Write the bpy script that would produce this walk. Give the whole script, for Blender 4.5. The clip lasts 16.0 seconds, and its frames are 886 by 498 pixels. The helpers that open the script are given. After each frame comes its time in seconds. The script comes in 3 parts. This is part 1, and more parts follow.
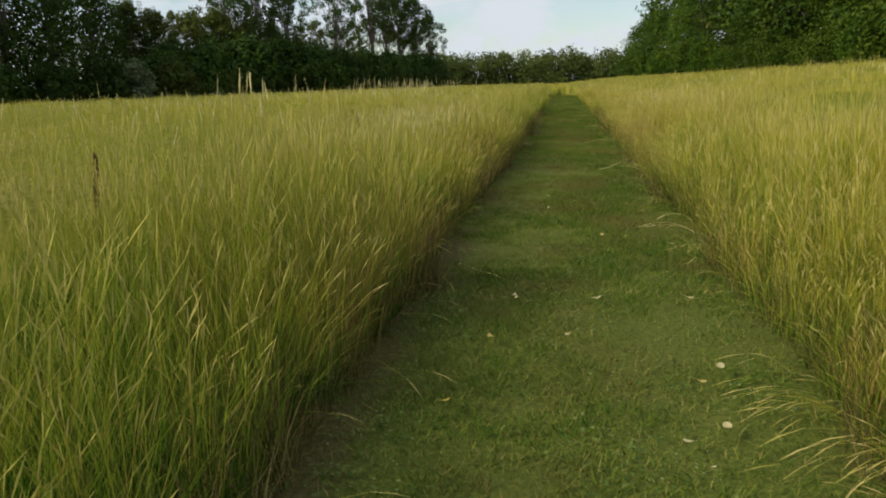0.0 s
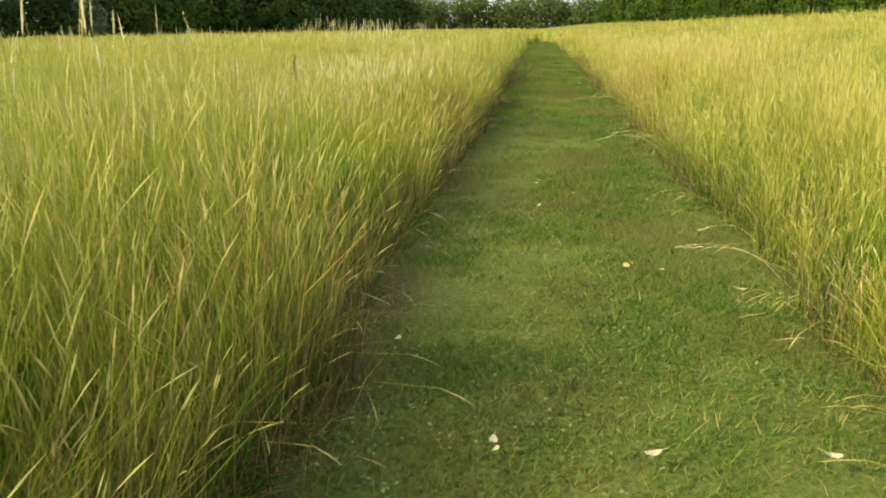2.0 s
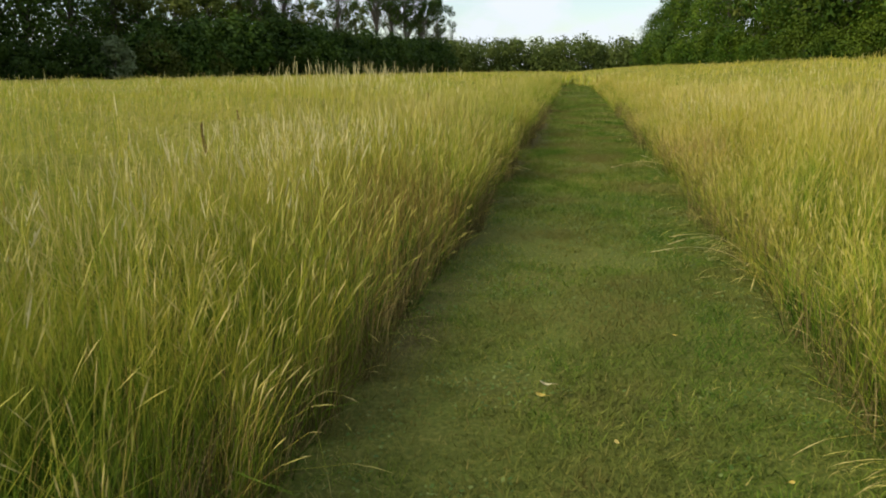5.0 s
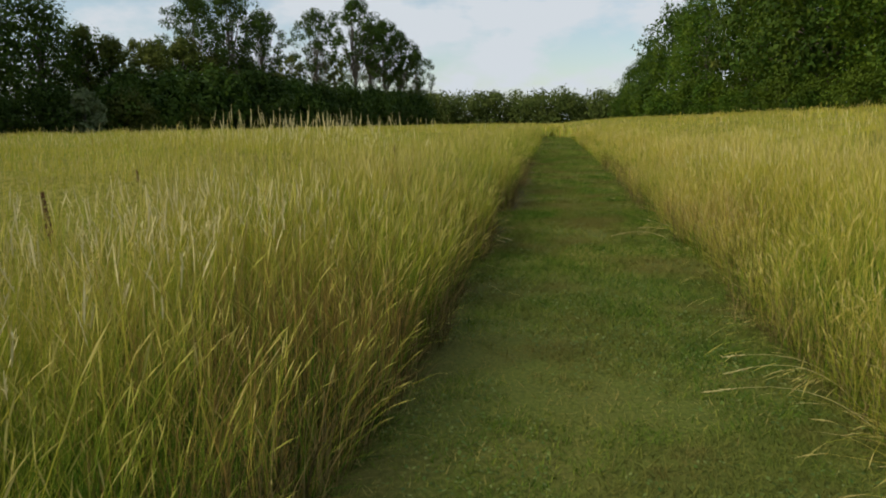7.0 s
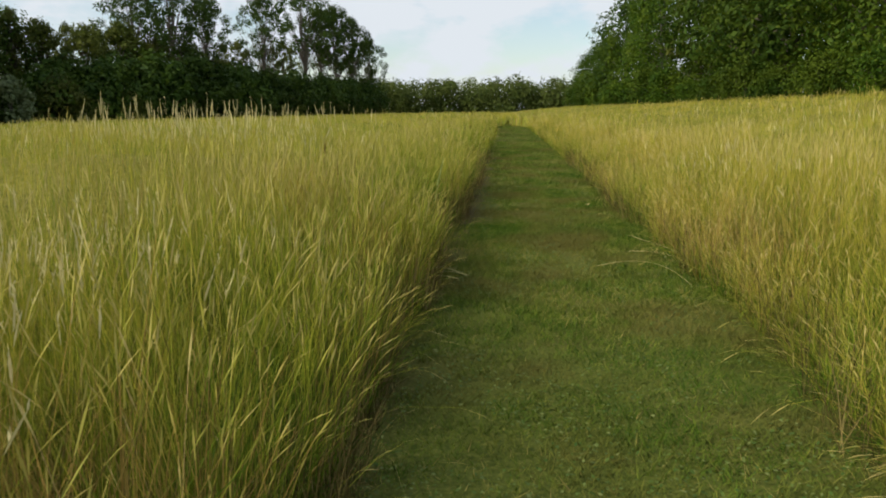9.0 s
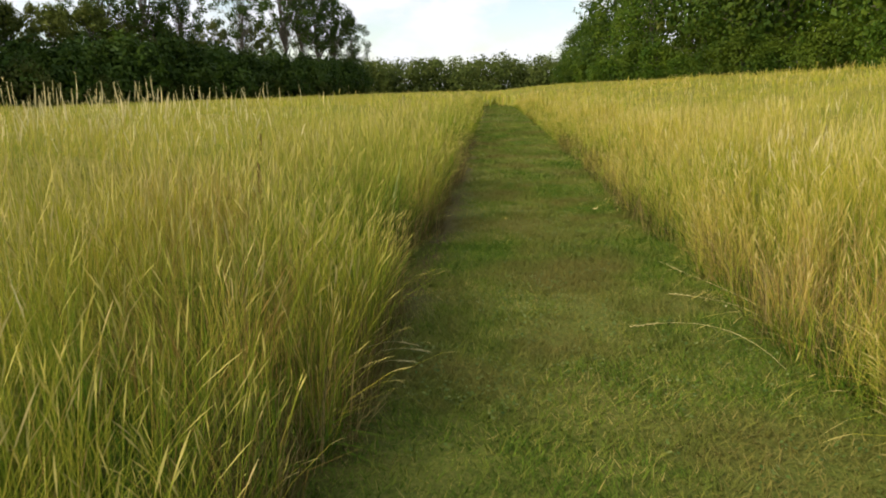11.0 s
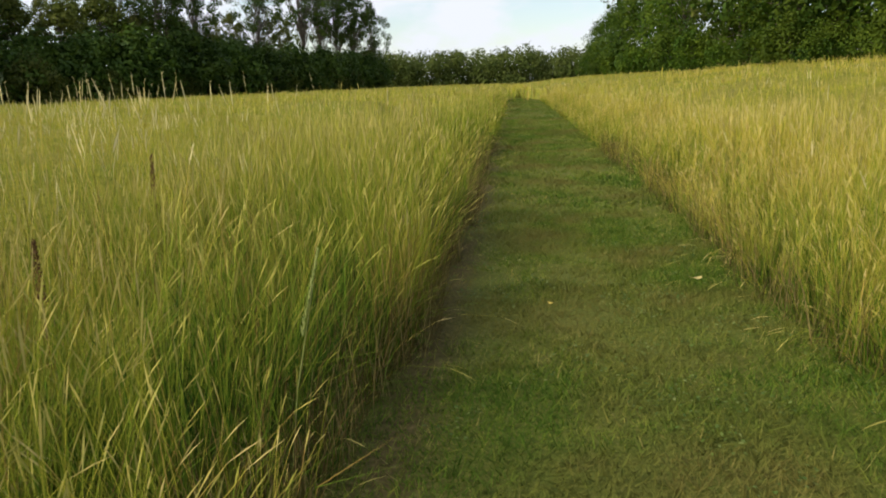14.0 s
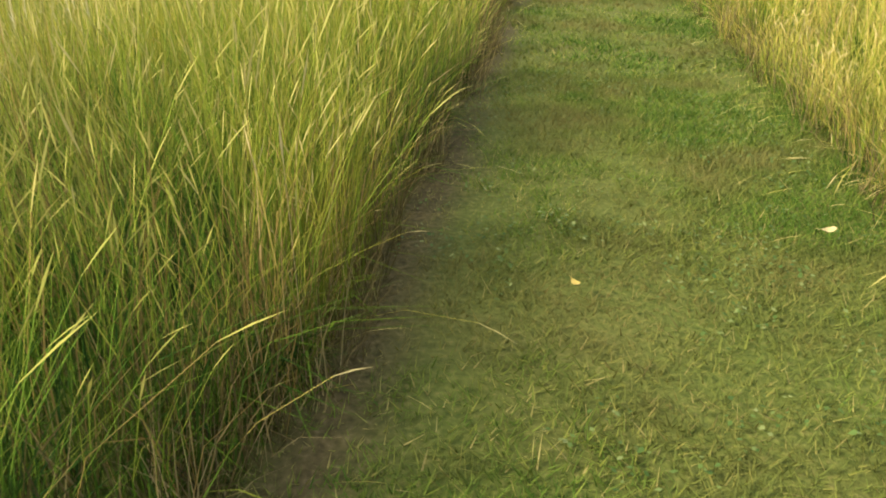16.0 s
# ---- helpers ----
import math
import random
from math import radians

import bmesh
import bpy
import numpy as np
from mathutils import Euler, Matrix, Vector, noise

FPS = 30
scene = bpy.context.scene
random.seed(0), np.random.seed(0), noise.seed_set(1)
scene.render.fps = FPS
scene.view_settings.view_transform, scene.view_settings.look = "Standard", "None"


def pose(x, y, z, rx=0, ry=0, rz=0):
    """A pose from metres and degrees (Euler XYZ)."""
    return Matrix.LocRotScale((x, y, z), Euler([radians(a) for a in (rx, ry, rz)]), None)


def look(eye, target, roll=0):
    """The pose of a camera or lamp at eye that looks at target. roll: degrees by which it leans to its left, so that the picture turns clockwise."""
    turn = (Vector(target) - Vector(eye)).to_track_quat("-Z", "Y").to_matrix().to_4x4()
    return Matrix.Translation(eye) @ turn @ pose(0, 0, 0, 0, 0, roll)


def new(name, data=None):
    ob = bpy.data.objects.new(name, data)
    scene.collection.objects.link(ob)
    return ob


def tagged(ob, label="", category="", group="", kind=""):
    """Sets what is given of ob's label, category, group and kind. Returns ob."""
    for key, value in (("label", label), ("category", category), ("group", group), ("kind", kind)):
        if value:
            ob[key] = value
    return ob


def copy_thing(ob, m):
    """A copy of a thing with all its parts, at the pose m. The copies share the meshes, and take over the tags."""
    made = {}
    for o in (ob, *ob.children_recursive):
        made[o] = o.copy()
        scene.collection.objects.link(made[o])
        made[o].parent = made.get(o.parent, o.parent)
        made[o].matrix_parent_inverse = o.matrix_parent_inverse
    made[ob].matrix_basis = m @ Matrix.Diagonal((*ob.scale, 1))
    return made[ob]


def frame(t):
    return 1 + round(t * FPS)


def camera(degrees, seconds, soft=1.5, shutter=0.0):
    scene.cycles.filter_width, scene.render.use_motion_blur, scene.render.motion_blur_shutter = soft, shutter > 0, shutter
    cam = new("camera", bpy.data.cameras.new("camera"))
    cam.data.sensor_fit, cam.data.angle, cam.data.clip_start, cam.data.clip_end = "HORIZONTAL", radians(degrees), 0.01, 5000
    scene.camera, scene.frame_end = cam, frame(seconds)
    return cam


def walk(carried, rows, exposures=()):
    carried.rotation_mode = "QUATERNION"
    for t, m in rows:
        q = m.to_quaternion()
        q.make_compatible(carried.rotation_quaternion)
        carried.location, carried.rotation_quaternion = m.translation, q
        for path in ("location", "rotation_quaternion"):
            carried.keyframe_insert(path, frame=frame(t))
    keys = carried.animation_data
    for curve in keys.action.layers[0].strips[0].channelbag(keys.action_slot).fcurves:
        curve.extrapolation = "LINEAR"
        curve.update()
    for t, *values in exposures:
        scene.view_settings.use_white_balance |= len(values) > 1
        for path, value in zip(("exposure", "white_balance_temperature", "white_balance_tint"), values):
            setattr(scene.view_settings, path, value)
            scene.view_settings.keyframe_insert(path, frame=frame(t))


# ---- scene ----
cam = camera(62.0, 16.0, soft=1.9, shutter=0.12)


def eye_pose(x, y, z, yaw, down, roll):
    """A camera pose: yaw to the right of the mown path, tilt below the horizon, lean."""
    return pose(x, y, z) @ pose(0, 0, 0, 0, 0, -yaw) @ pose(0, 0, 0, 90 - down) @ pose(0, 0, 0, 0, 0, roll)


# seconds, eye, yaw, tilt, lean
PATH = [
    (0.0, (0.000, 0.000, 1.359), -7.76, 12.71, -1.21),
    (0.5, (-0.093, 0.551, 1.340), -8.74, 13.73, -1.49),
    (1.0, (-0.137, 1.101, 1.332), -9.60, 16.22, -3.98),
    (1.5, (-0.126, 1.690, 1.331), -10.08, 16.62, -3.26),
    (2.0, (-0.117, 2.332, 1.336), -5.57, 16.83, -0.04),
    (2.5, (-0.082, 2.923, 1.320), -5.51, 13.74, 1.12),
    (3.0, (-0.102, 3.456, 1.321), -7.02, 13.76, -0.03),
    (3.5, (-0.070, 4.013, 1.353), -7.23, 13.66, 0.55),
    (4.0, (0.001, 4.585, 1.376), -8.28, 12.40, 1.42),
    (5.0, (0.093, 5.687, 1.370), -8.41, 13.75, -0.00),
    (5.5, (0.110, 6.214, 1.362), -7.94, 14.67, -0.02),
    (6.5, (0.076, 7.213, 1.346), -7.00, 13.42, -0.49),
    (7.0, (0.018, 7.683, 1.328), -6.98, 9.85, -0.21),
    (7.5, (-0.011, 8.173, 1.327), -4.30, 7.95, 0.26),
    (8.0, (-0.043, 8.713, 1.343), -5.14, 8.22, -0.83),
    (8.5, (-0.050, 9.272, 1.357), -4.06, 9.55, -0.85),
    (9.5, (-0.021, 10.387, 1.360), -3.27, 11.44, 0.04),
    (10.0, (0.002, 10.942, 1.362), -3.18, 11.86, 0.07),
    (11.0, (0.042, 12.046, 1.371), -2.65, 12.28, -1.03),
    (11.5, (0.046, 12.593, 1.369), -1.82, 12.43, -3.00),
    (12.0, (0.007, 13.065, 1.351), -2.29, 12.58, -3.29),
    (12.5, (0.012, 13.638, 1.361), -2.88, 12.76, -3.47),
    (13.0, (0.058, 14.199, 1.372), -3.83, 14.05, -3.57),
    (13.5, (0.036, 14.763, 1.369), -4.11, 12.46, -1.74),
    (14.0, (0.052, 15.302, 1.349), -4.50, 12.74, -1.46),
    (14.5, (0.066, 15.857, 1.349), -5.05, 13.34, -0.17),
    (15.0, (0.100, 16.371, 1.340), -2.57, 19.53, 0.51),
    (15.5, (0.153, 16.850, 1.291), -4.68, 24.11, -0.08),
    (16.0, (0.173, 17.296, 1.242), -6.99, 25.86, -0.04),
]
# seconds, stops, kelvin, tint: the clip's camera brightens as it tips down
EXPOSURE = [(0.0, 0.0, 6500, 5.0), (0.5, 0.4, 6500, 5.0), (1.0, 0.72, 6500, 5.0), (1.5, 0.95, 6500, 5.0), (2.0, 1.05, 6500, 5.0), (2.5, 0.9, 6500, 5.0), (3.0, 0.35, 6500, 5.0), (3.5, 0.1, 6500, 5.0), (4.0, 0.1, 6500, 5.0), (5.2, 0.4, 6500, 5.0), (6.5, 0.6, 6500, 5.0), (7.0, -0.12, 6500, 5.0), (7.5, -0.15, 6500, 5.0), (8.0, -0.08, 6500, 5.0), (8.5, 0.0, 6500, 5.0), (11.0, 0.46, 6850, 9.5), (11.5, 0.34, 6850, 9.5), (12.5, 0.34, 6850, 9.5), (13.0, 0.45, 6600, 8.5), (13.5, 0.25, 6600, 8.5), (14.0, 0.33, 6600, 8.5), (14.5, 0.38, 6600, 8.5), (15.0, 0.68, 6550, 9.5), (15.5, 1.02, 6450, 12.5), (16.0, 1.25, 6350, 14.0)]
walk(cam, [(t, eye_pose(*e, a, b, c)) for t, e, a, b, c in PATH], EXPOSURE)

# ---- sky and sun ----
SUN_ELEV, SUN_AZ = 34.0, -114.0     # degrees; azimuth from the path's direction, to the right
world = bpy.data.worlds.new("sky")
scene.world = world
world.use_nodes = True
wt = world.node_tree
wt.nodes.clear()
w_out = wt.nodes.new("ShaderNodeOutputWorld")
w_bg = wt.nodes.new("ShaderNodeBackground")
w_bg.inputs["Strength"].default_value = 0.135
w_sky = wt.nodes.new("ShaderNodeTexSky")
w_sky.sky_type = "NISHITA"
w_sky.sun_disc = False
w_sky.sun_elevation = radians(SUN_ELEV)
w_sky.sun_rotation = radians(SUN_AZ)
w_sky.dust_density = 0.7
w_co = wt.nodes.new("ShaderNodeTexCoord")
w_map = wt.nodes.new("ShaderNodeMapping")
w_map.inputs["Scale"].default_value = (2.2, 2.2, 4.6)
w_map.inputs["Location"].default_value = (3.1, 0.4, 0.6)
w_n = wt.nodes.new("ShaderNodeTexNoise")
w_n.inputs["Scale"].default_value = 3.0
w_n.inputs["Detail"].default_value = 7.0
w_n.inputs["Roughness"].default_value = 0.55
w_r = wt.nodes.new("ShaderNodeValToRGB")
w_r.color_ramp.elements[0].position, w_r.color_ramp.elements[1].position = 0.45, 0.57
w_r.color_ramp.elements[0].color = (0.25, 0.25, 0.25, 1)
w_r.color_ramp.elements[1].color = (1, 1, 1, 1)
w_mix = wt.nodes.new("ShaderNodeMix")
w_mix.data_type = "RGBA"
w_mix.inputs[7].default_value = (5.3, 5.55, 6.1, 1)
wt.links.new(w_co.outputs["Generated"], w_map.inputs["Vector"])
wt.links.new(w_map.outputs[0], w_n.inputs["Vector"])
wt.links.new(w_n.outputs["Fac"], w_r.inputs["Fac"])
wt.links.new(w_r.outputs["Color"], w_mix.inputs[0])
wt.links.new(w_sky.outputs[0], w_mix.inputs[6])
wt.links.new(w_mix.outputs[2], w_bg.inputs["Color"])
wt.links.new(w_bg.outputs[0], w_out.inputs["Surface"])

sun_data = bpy.data.lights.new("sun", "SUN")
sun_data.energy, sun_data.angle, sun_data.color = 3.9, radians(9.0), (1.0, 0.91, 0.68)
sun = new("sun", sun_data)
_a, _e = radians(SUN_AZ), radians(SUN_ELEV)
sun.matrix_basis = look((60 * math.sin(_a) * math.cos(_e), 60 * math.cos(_a) * math.cos(_e), 60 * math.sin(_e)), (0, 0, 0))

# ---- the lie of the land ----
EDGE_L, EDGE_R = -1.02, 1.12      # the mown path, from its middle line


def middle(y):
    """The path's middle line drifts to the right as it goes."""
    y = np.clip(np.asarray(y, float), -10, 110)
    return 0.035 * y - 0.00015 * y * y


def rise(x, y):
    """Ground height: level on the path and the meadow beside it, a bank rising to the right, a gentle fall to the left."""
    x, y = np.asarray(x, float), np.asarray(y, float)
    t = np.clip((x - middle(y) - 1.6) / 26.0, 0, 1)
    up = 0.105 * 26.0 * (t - 0.35 * t * t)
    far = np.clip((y - 150) / 150.0, 0, 1)
    up = up - 0.009 * np.clip(-(x - middle(y)) - 1.5, 0, 45)
    return up * (1 - far) + 0.035 * np.sin(x * 0.7 + 1.3 * np.sin(y * 0.31)) * np.clip(np.abs(x - middle(y)) - 1.6, 0, 1)


def patchy(x, y, size, seed):
    """Smooth uneven patches over the ground, from -1 to 1, of about that size."""
    tab = np.random.default_rng(seed).uniform(-1, 1, (64, 64))
    u, v = np.asarray(x, float) / size + 20.3, np.asarray(y, float) / size + 11.7
    i, j = np.floor(u).astype(int), np.floor(v).astype(int)
    f, g = u - i, v - j
    f, g = f * f * (3 - 2 * f), g * g * (3 - 2 * g)
    i, j, i1, j1 = i % 64, j % 64, (i + 1) % 64, (j + 1) % 64
    return (tab[i, j] * (1 - f) + tab[i1, j] * f) * (1 - g) + (tab[i, j1] * (1 - f) + tab[i1, j1] * f) * g


def worn_strip(x, y):
    """The trodden line of bare soil along the foot of the tall grass."""
    return np.clip(0.55 + 0.7 * patchy(x, y, 0.7, 21) + 0.4 * patchy(x, y, 0.2, 22), 0, 1.1) * np.exp(-((x - middle(y) + 0.93) / 0.16) ** 2)


def edge_wave(y, seed):
    y = np.asarray(y, float)
    return 0.07 * patchy(y * 0 + seed, y, 0.22, 9) + 0.05 * np.sin(y * 1.7 + seed) + 0.05 * np.sin(y * 0.63 + 2.1 * seed) + 0.03 * np.sin(y * 4.3 + seed * 3)


def dryness(x, y):
    """Where the meadow has dried to reddish straw: loose patches, and a few that stand out."""
    f = 0.75 * patchy(x, y, 1.3, 15) + 0.45 * patchy(x, y, 0.45, 16) - 0.42
    for cx, cy, rx, ry in ((-1.3, 5.5, 0.65, 0.9), (-1.15, 11.4, 0.65, 1.0), (-1.2, 15.1, 0.45, 0.7), (-1.9, 16.6, 0.45, 0.6), (2.0, 16.6, 0.5, 1.1)):
        f = f + 1.2 * np.exp(-((x - cx) / rx) ** 2 - ((y - cy) / ry) ** 2)
    return np.clip(f, 0, 1)


# ---- materials ----
def material(name):
    m = bpy.data.materials.new(name)
    m.use_nodes = True
    m.node_tree.nodes.clear()
    return m, m.node_tree


def node(tree, kind, **ins):
    n = tree.nodes.new(kind)
    for k, v in ins.items():
        n.inputs[k.replace("_", " ")].default_value = v
    return n


def ramp(tree, src, stops):
    r = tree.nodes.new("ShaderNodeValToRGB")
    els = r.color_ramp.elements
    els[0].position, els[0].color = stops[0][0], (*stops[0][1], 1)
    els[1].position, els[1].color = stops[-1][0], (*stops[-1][1], 1)
    for p, c in stops[1:-1]:
        e = els.new(p)
        e.color = (*c, 1)
    tree.links.new(src, r.inputs["Fac"])
    return r.outputs["Color"]


def mixed(tree, fac, a, b, blend="MIX"):
    m = tree.nodes.new("ShaderNodeMix")
    m.data_type, m.blend_type = "RGBA", blend
    for slot, v in ((0, fac), (6, a), (7, b)):
        if isinstance(v, bpy.types.NodeSocket):
            tree.links.new(v, m.inputs[slot])
        else:
            m.inputs[slot].default_value = v if slot == 0 else (*v, 1)
    return m.outputs[2]


def noise_fac(tree, scale, detail=4.0, stretch=(1, 1, 1)):
    co = tree.nodes.new("ShaderNodeNewGeometry")
    mp = tree.nodes.new("ShaderNodeMapping")
    mp.inputs["Scale"].default_value = stretch
    n = node(tree, "ShaderNodeTexNoise", Scale=scale, Detail=detail, Roughness=0.6)
    tree.links.new(co.outputs["Position"], mp.inputs["Vector"])
    tree.links.new(mp.outputs[0], n.inputs["Vector"])
    return n.outputs["Fac"]


def plant_shader(tree, color, translucent=0.35, rough=0.6, spec=0.12):
    out = tree.nodes.new("ShaderNodeOutputMaterial")
    p = node(tree, "ShaderNodeBsdfPrincipled", Roughness=rough)
    p.inputs["Specular IOR Level"].default_value = spec
    tr = tree.nodes.new("ShaderNodeBsdfTranslucent")
    mx = tree.nodes.new("ShaderNodeMixShader")
    mx.inputs[0].default_value = translucent
    tree.links.new(color, p.inputs["Base Color"])
    tree.links.new(color, tr.inputs["Color"])
    tree.links.new(p.outputs[0], mx.inputs[1])
    tree.links.new(tr.outputs[0], mx.inputs[2])
    tree.links.new(mx.outputs[0], out.inputs["Surface"])
    return p


def blade_material(name, stops, patch, patch_amount=0.5):
    """Grass: tone of the tuft, a random shift for each blade, and metre-wide patches."""
    m, t = material(name)
    at = t.nodes.new("ShaderNodeAttribute")
    at.attribute_name = "tone"
    geo = t.nodes.new("ShaderNodeNewGeometry")
    add = t.nodes.new("ShaderNodeMath")
    add.operation = "MULTIPLY_ADD"
    add.inputs[1].default_value = 0.46
    t.links.new(geo.outputs["Random Per Island"], add.inputs[0])
    sub = t.nodes.new("ShaderNodeMath")
    sub.operation = "SUBTRACT"
    sub.inputs[1].default_value = 0.23
    t.links.new(at.outputs["Fac"], sub.inputs[0])
    t.links.new(sub.outputs[0], add.inputs[2])
    col = ramp(t, add.outputs[0], stops)
    big = ramp(t, noise_fac(t, 0.8, 4.0), [(0.45, (0, 0, 0)), (0.62, (patch_amount,) * 3)])
    col = mixed(t, big, col, patch)
    plant_shader(t, col, 0.22, 0.75, 0.04)
    return m


# the lowest leaf green is deepened to stand in for shade at the foot
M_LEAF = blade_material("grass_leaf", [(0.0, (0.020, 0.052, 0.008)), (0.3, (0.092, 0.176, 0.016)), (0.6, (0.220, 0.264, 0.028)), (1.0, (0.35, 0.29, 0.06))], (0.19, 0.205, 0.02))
M_STEM = blade_material("grass_stem", [(0.0, (0.135, 0.215, 0.022)), (0.4, (0.265, 0.300, 0.034)), (0.75, (0.44, 0.385, 0.055)), (1.0, (0.54, 0.40, 0.11))], (0.38, 0.325, 0.035))
M_HEAD = blade_material("grass_seed_head", [(0.0, (0.30, 0.295, 0.055)), (0.5, (0.43, 0.37, 0.09)), (1.0, (0.56, 0.44, 0.18))], (0.46, 0.37, 0.15), 0.5)
# straw colour darkened further to carry the shade low in the grass
M_DEAD = blade_material("dead_straw_shaded", [(0.0, (0.045, 0.038, 0.014)), (0.5, (0.115, 0.090, 0.032)), (1.0, (0.32, 0.25, 0.10))], (0.085, 0.070, 0.022), 0.5)
M_DRY = blade_material("dry_grass", [(0.0, (0.11, 0.090, 0.026)), (0.45, (0.285, 0.195, 0.052)), (0.8, (0.43, 0.28, 0.080)), (1.0, (0.42, 0.31, 0.14))], (0.24, 0.175, 0.05), 0.4)
M_LAWN = blade_material("mown_grass", [(0.0, (0.046, 0.096, 0.012)), (0.45, (0.114, 0.178, 0.022)), (0.8, (0.215, 0.228, 0.038)), (1.0, (0.33, 0.28, 0.09))], (0.165, 0.132, 0.042), 0.75)


def soil_material():
    m, t = material("turf")
    out = t.nodes.new("ShaderNodeOutputMaterial")
    p = node(t, "ShaderNodeBsdfPrincipled", Roughness=0.95)
    p.inputs["Specular IOR Level"].default_value = 0.1
    fine = noise_fac(t, 38.0, 6.0)
    big = noise_fac(t, 0.9, 4.0)
    c1 = ramp(t, fine, [(0.3, (0.048, 0.066, 0.011)), (0.55, (0.096, 0.112, 0.020)), (0.75, (0.17, 0.155, 0.040))])
    c2 = ramp(t, fine, [(0.3, (0.070, 0.068, 0.014)), (0.7, (0.15, 0.130, 0.035))])
    f = ramp(t, big, [(0.48, (0, 0, 0)), (0.72, (0.7, 0.7, 0.7))])
    worn = t.nodes.new("ShaderNodeAttribute")
    worn.attribute_name = "tone"
    earth = ramp(t, fine, [(0.3, (0.048, 0.036, 0.014)), (0.55, (0.095, 0.070, 0.028)), (0.75, (0.16, 0.12, 0.055))])
    t.links.new(mixed(t, worn.outputs["Fac"], mixed(t, f, c1, c2), earth), p.inputs["Base Color"])
    b = node(t, "ShaderNodeBump", Strength=0.6, Distance=0.02)
    t.links.new(fine, b.inputs["Height"])
    t.links.new(b.outputs[0], p.inputs["Normal"])
    t.links.new(p.outputs[0], out.inputs["Surface"])
    return m


M_SOIL = soil_material()


def thatch_material():
    m, t = material("meadow_thatch")
    fine = noise_fac(t, 26.0, 5.0, (1, 0.5, 1))
    big = noise_fac(t, 0.3, 4.0)
    c1 = ramp(t, fine, [(0.3, (0.12, 0.13, 0.018)), (0.5, (0.26, 0.24, 0.040)), (0.72, (0.42, 0.36, 0.12))])
    c2 = ramp(t, fine, [(0.3, (0.10, 0.145, 0.010)), (0.7, (0.28, 0.285, 0.03))])
    f = ramp(t, big, [(0.42, (0, 0, 0)), (0.62, (0.8, 0.8, 0.8))])
    p = plant_shader(t, mixed(t, f, c1, c2), 0.2, 0.9, 0.1)
    b = node(t, "ShaderNodeBump", Strength=0.9, Distance=0.08)
    t.links.new(fine, b.inputs["Height"])
    t.links.new(b.outputs[0], p.inputs["Normal"])
    return m


M_THATCH = thatch_material()


def foliage_material(name, dark, mid, light):
    m, t = material(name)
    geo = t.nodes.new("ShaderNodeNewGeometry")
    inf = t.nodes.new("ShaderNodeObjectInfo")
    col = ramp(t, geo.outputs["Random Per Island"], [(0.0, dark), (0.25, mid), (0.8, mid), (1.0, light)])
    hue = node(t, "ShaderNodeHueSaturation")
    rng = t.nodes.new("ShaderNodeMapRange")
    rng.inputs["To Min"].default_value, rng.inputs["To Max"].default_value = 0.75, 1.25
    t.links.new(inf.outputs["Random"], rng.inputs["Value"])
    t.links.new(rng.outputs[0], hue.inputs["Value"])
    patch = ramp(t, noise_fac(t, 0.42, 3.0), [(0.46, (0, 0, 0)), (0.62, (0.75, 0.75, 0.75))])
    t.links.new(mixed(t, patch, col, light), hue.inputs["Color"])
    plant_shader(t, hue.outputs[0], 0.3, 0.65, 0.12)
    return m


M_FOL_A = foliage_material("foliage_dark", (0.018, 0.040, 0.006), (0.038, 0.072, 0.010), (0.074, 0.116, 0.015))
M_FOL_B = foliage_material("foliage_green", (0.013, 0.034, 0.003), (0.034, 0.072, 0.005), (0.098, 0.138, 0.011))
M_FOL_C = foliage_material("foliage_olive", (0.038, 0.054, 0.010), (0.076, 0.098, 0.016), (0.130, 0.146, 0.026))
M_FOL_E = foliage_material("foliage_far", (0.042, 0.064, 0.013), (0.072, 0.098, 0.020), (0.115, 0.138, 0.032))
M_FOL_D = foliage_material("foliage_silver", (0.07, 0.10, 0.04), (0.12, 0.155, 0.065), (0.19, 0.225, 0.11))


def bark_material():
    m, t = material("bark")
    out = t.nodes.new("ShaderNodeOutputMaterial")
    p = node(t, "ShaderNodeBsdfPrincipled", Roughness=0.9)
    c = ramp(t, noise_fac(t, 6.0, 6.0, (1, 1, 0.25)), [(0.35, (0.05, 0.042, 0.032)), (0.6, (0.12, 0.10, 0.08)), (0.75, (0.22, 0.20, 0.17))])
    t.links.new(c, p.inputs["Base Color"])
    t.links.new(p.outputs[0], out.inputs["Surface"])
    return m


M_BARK = bark_material()

# ---- mesh helpers ----
rng = np.random.default_rng(7)


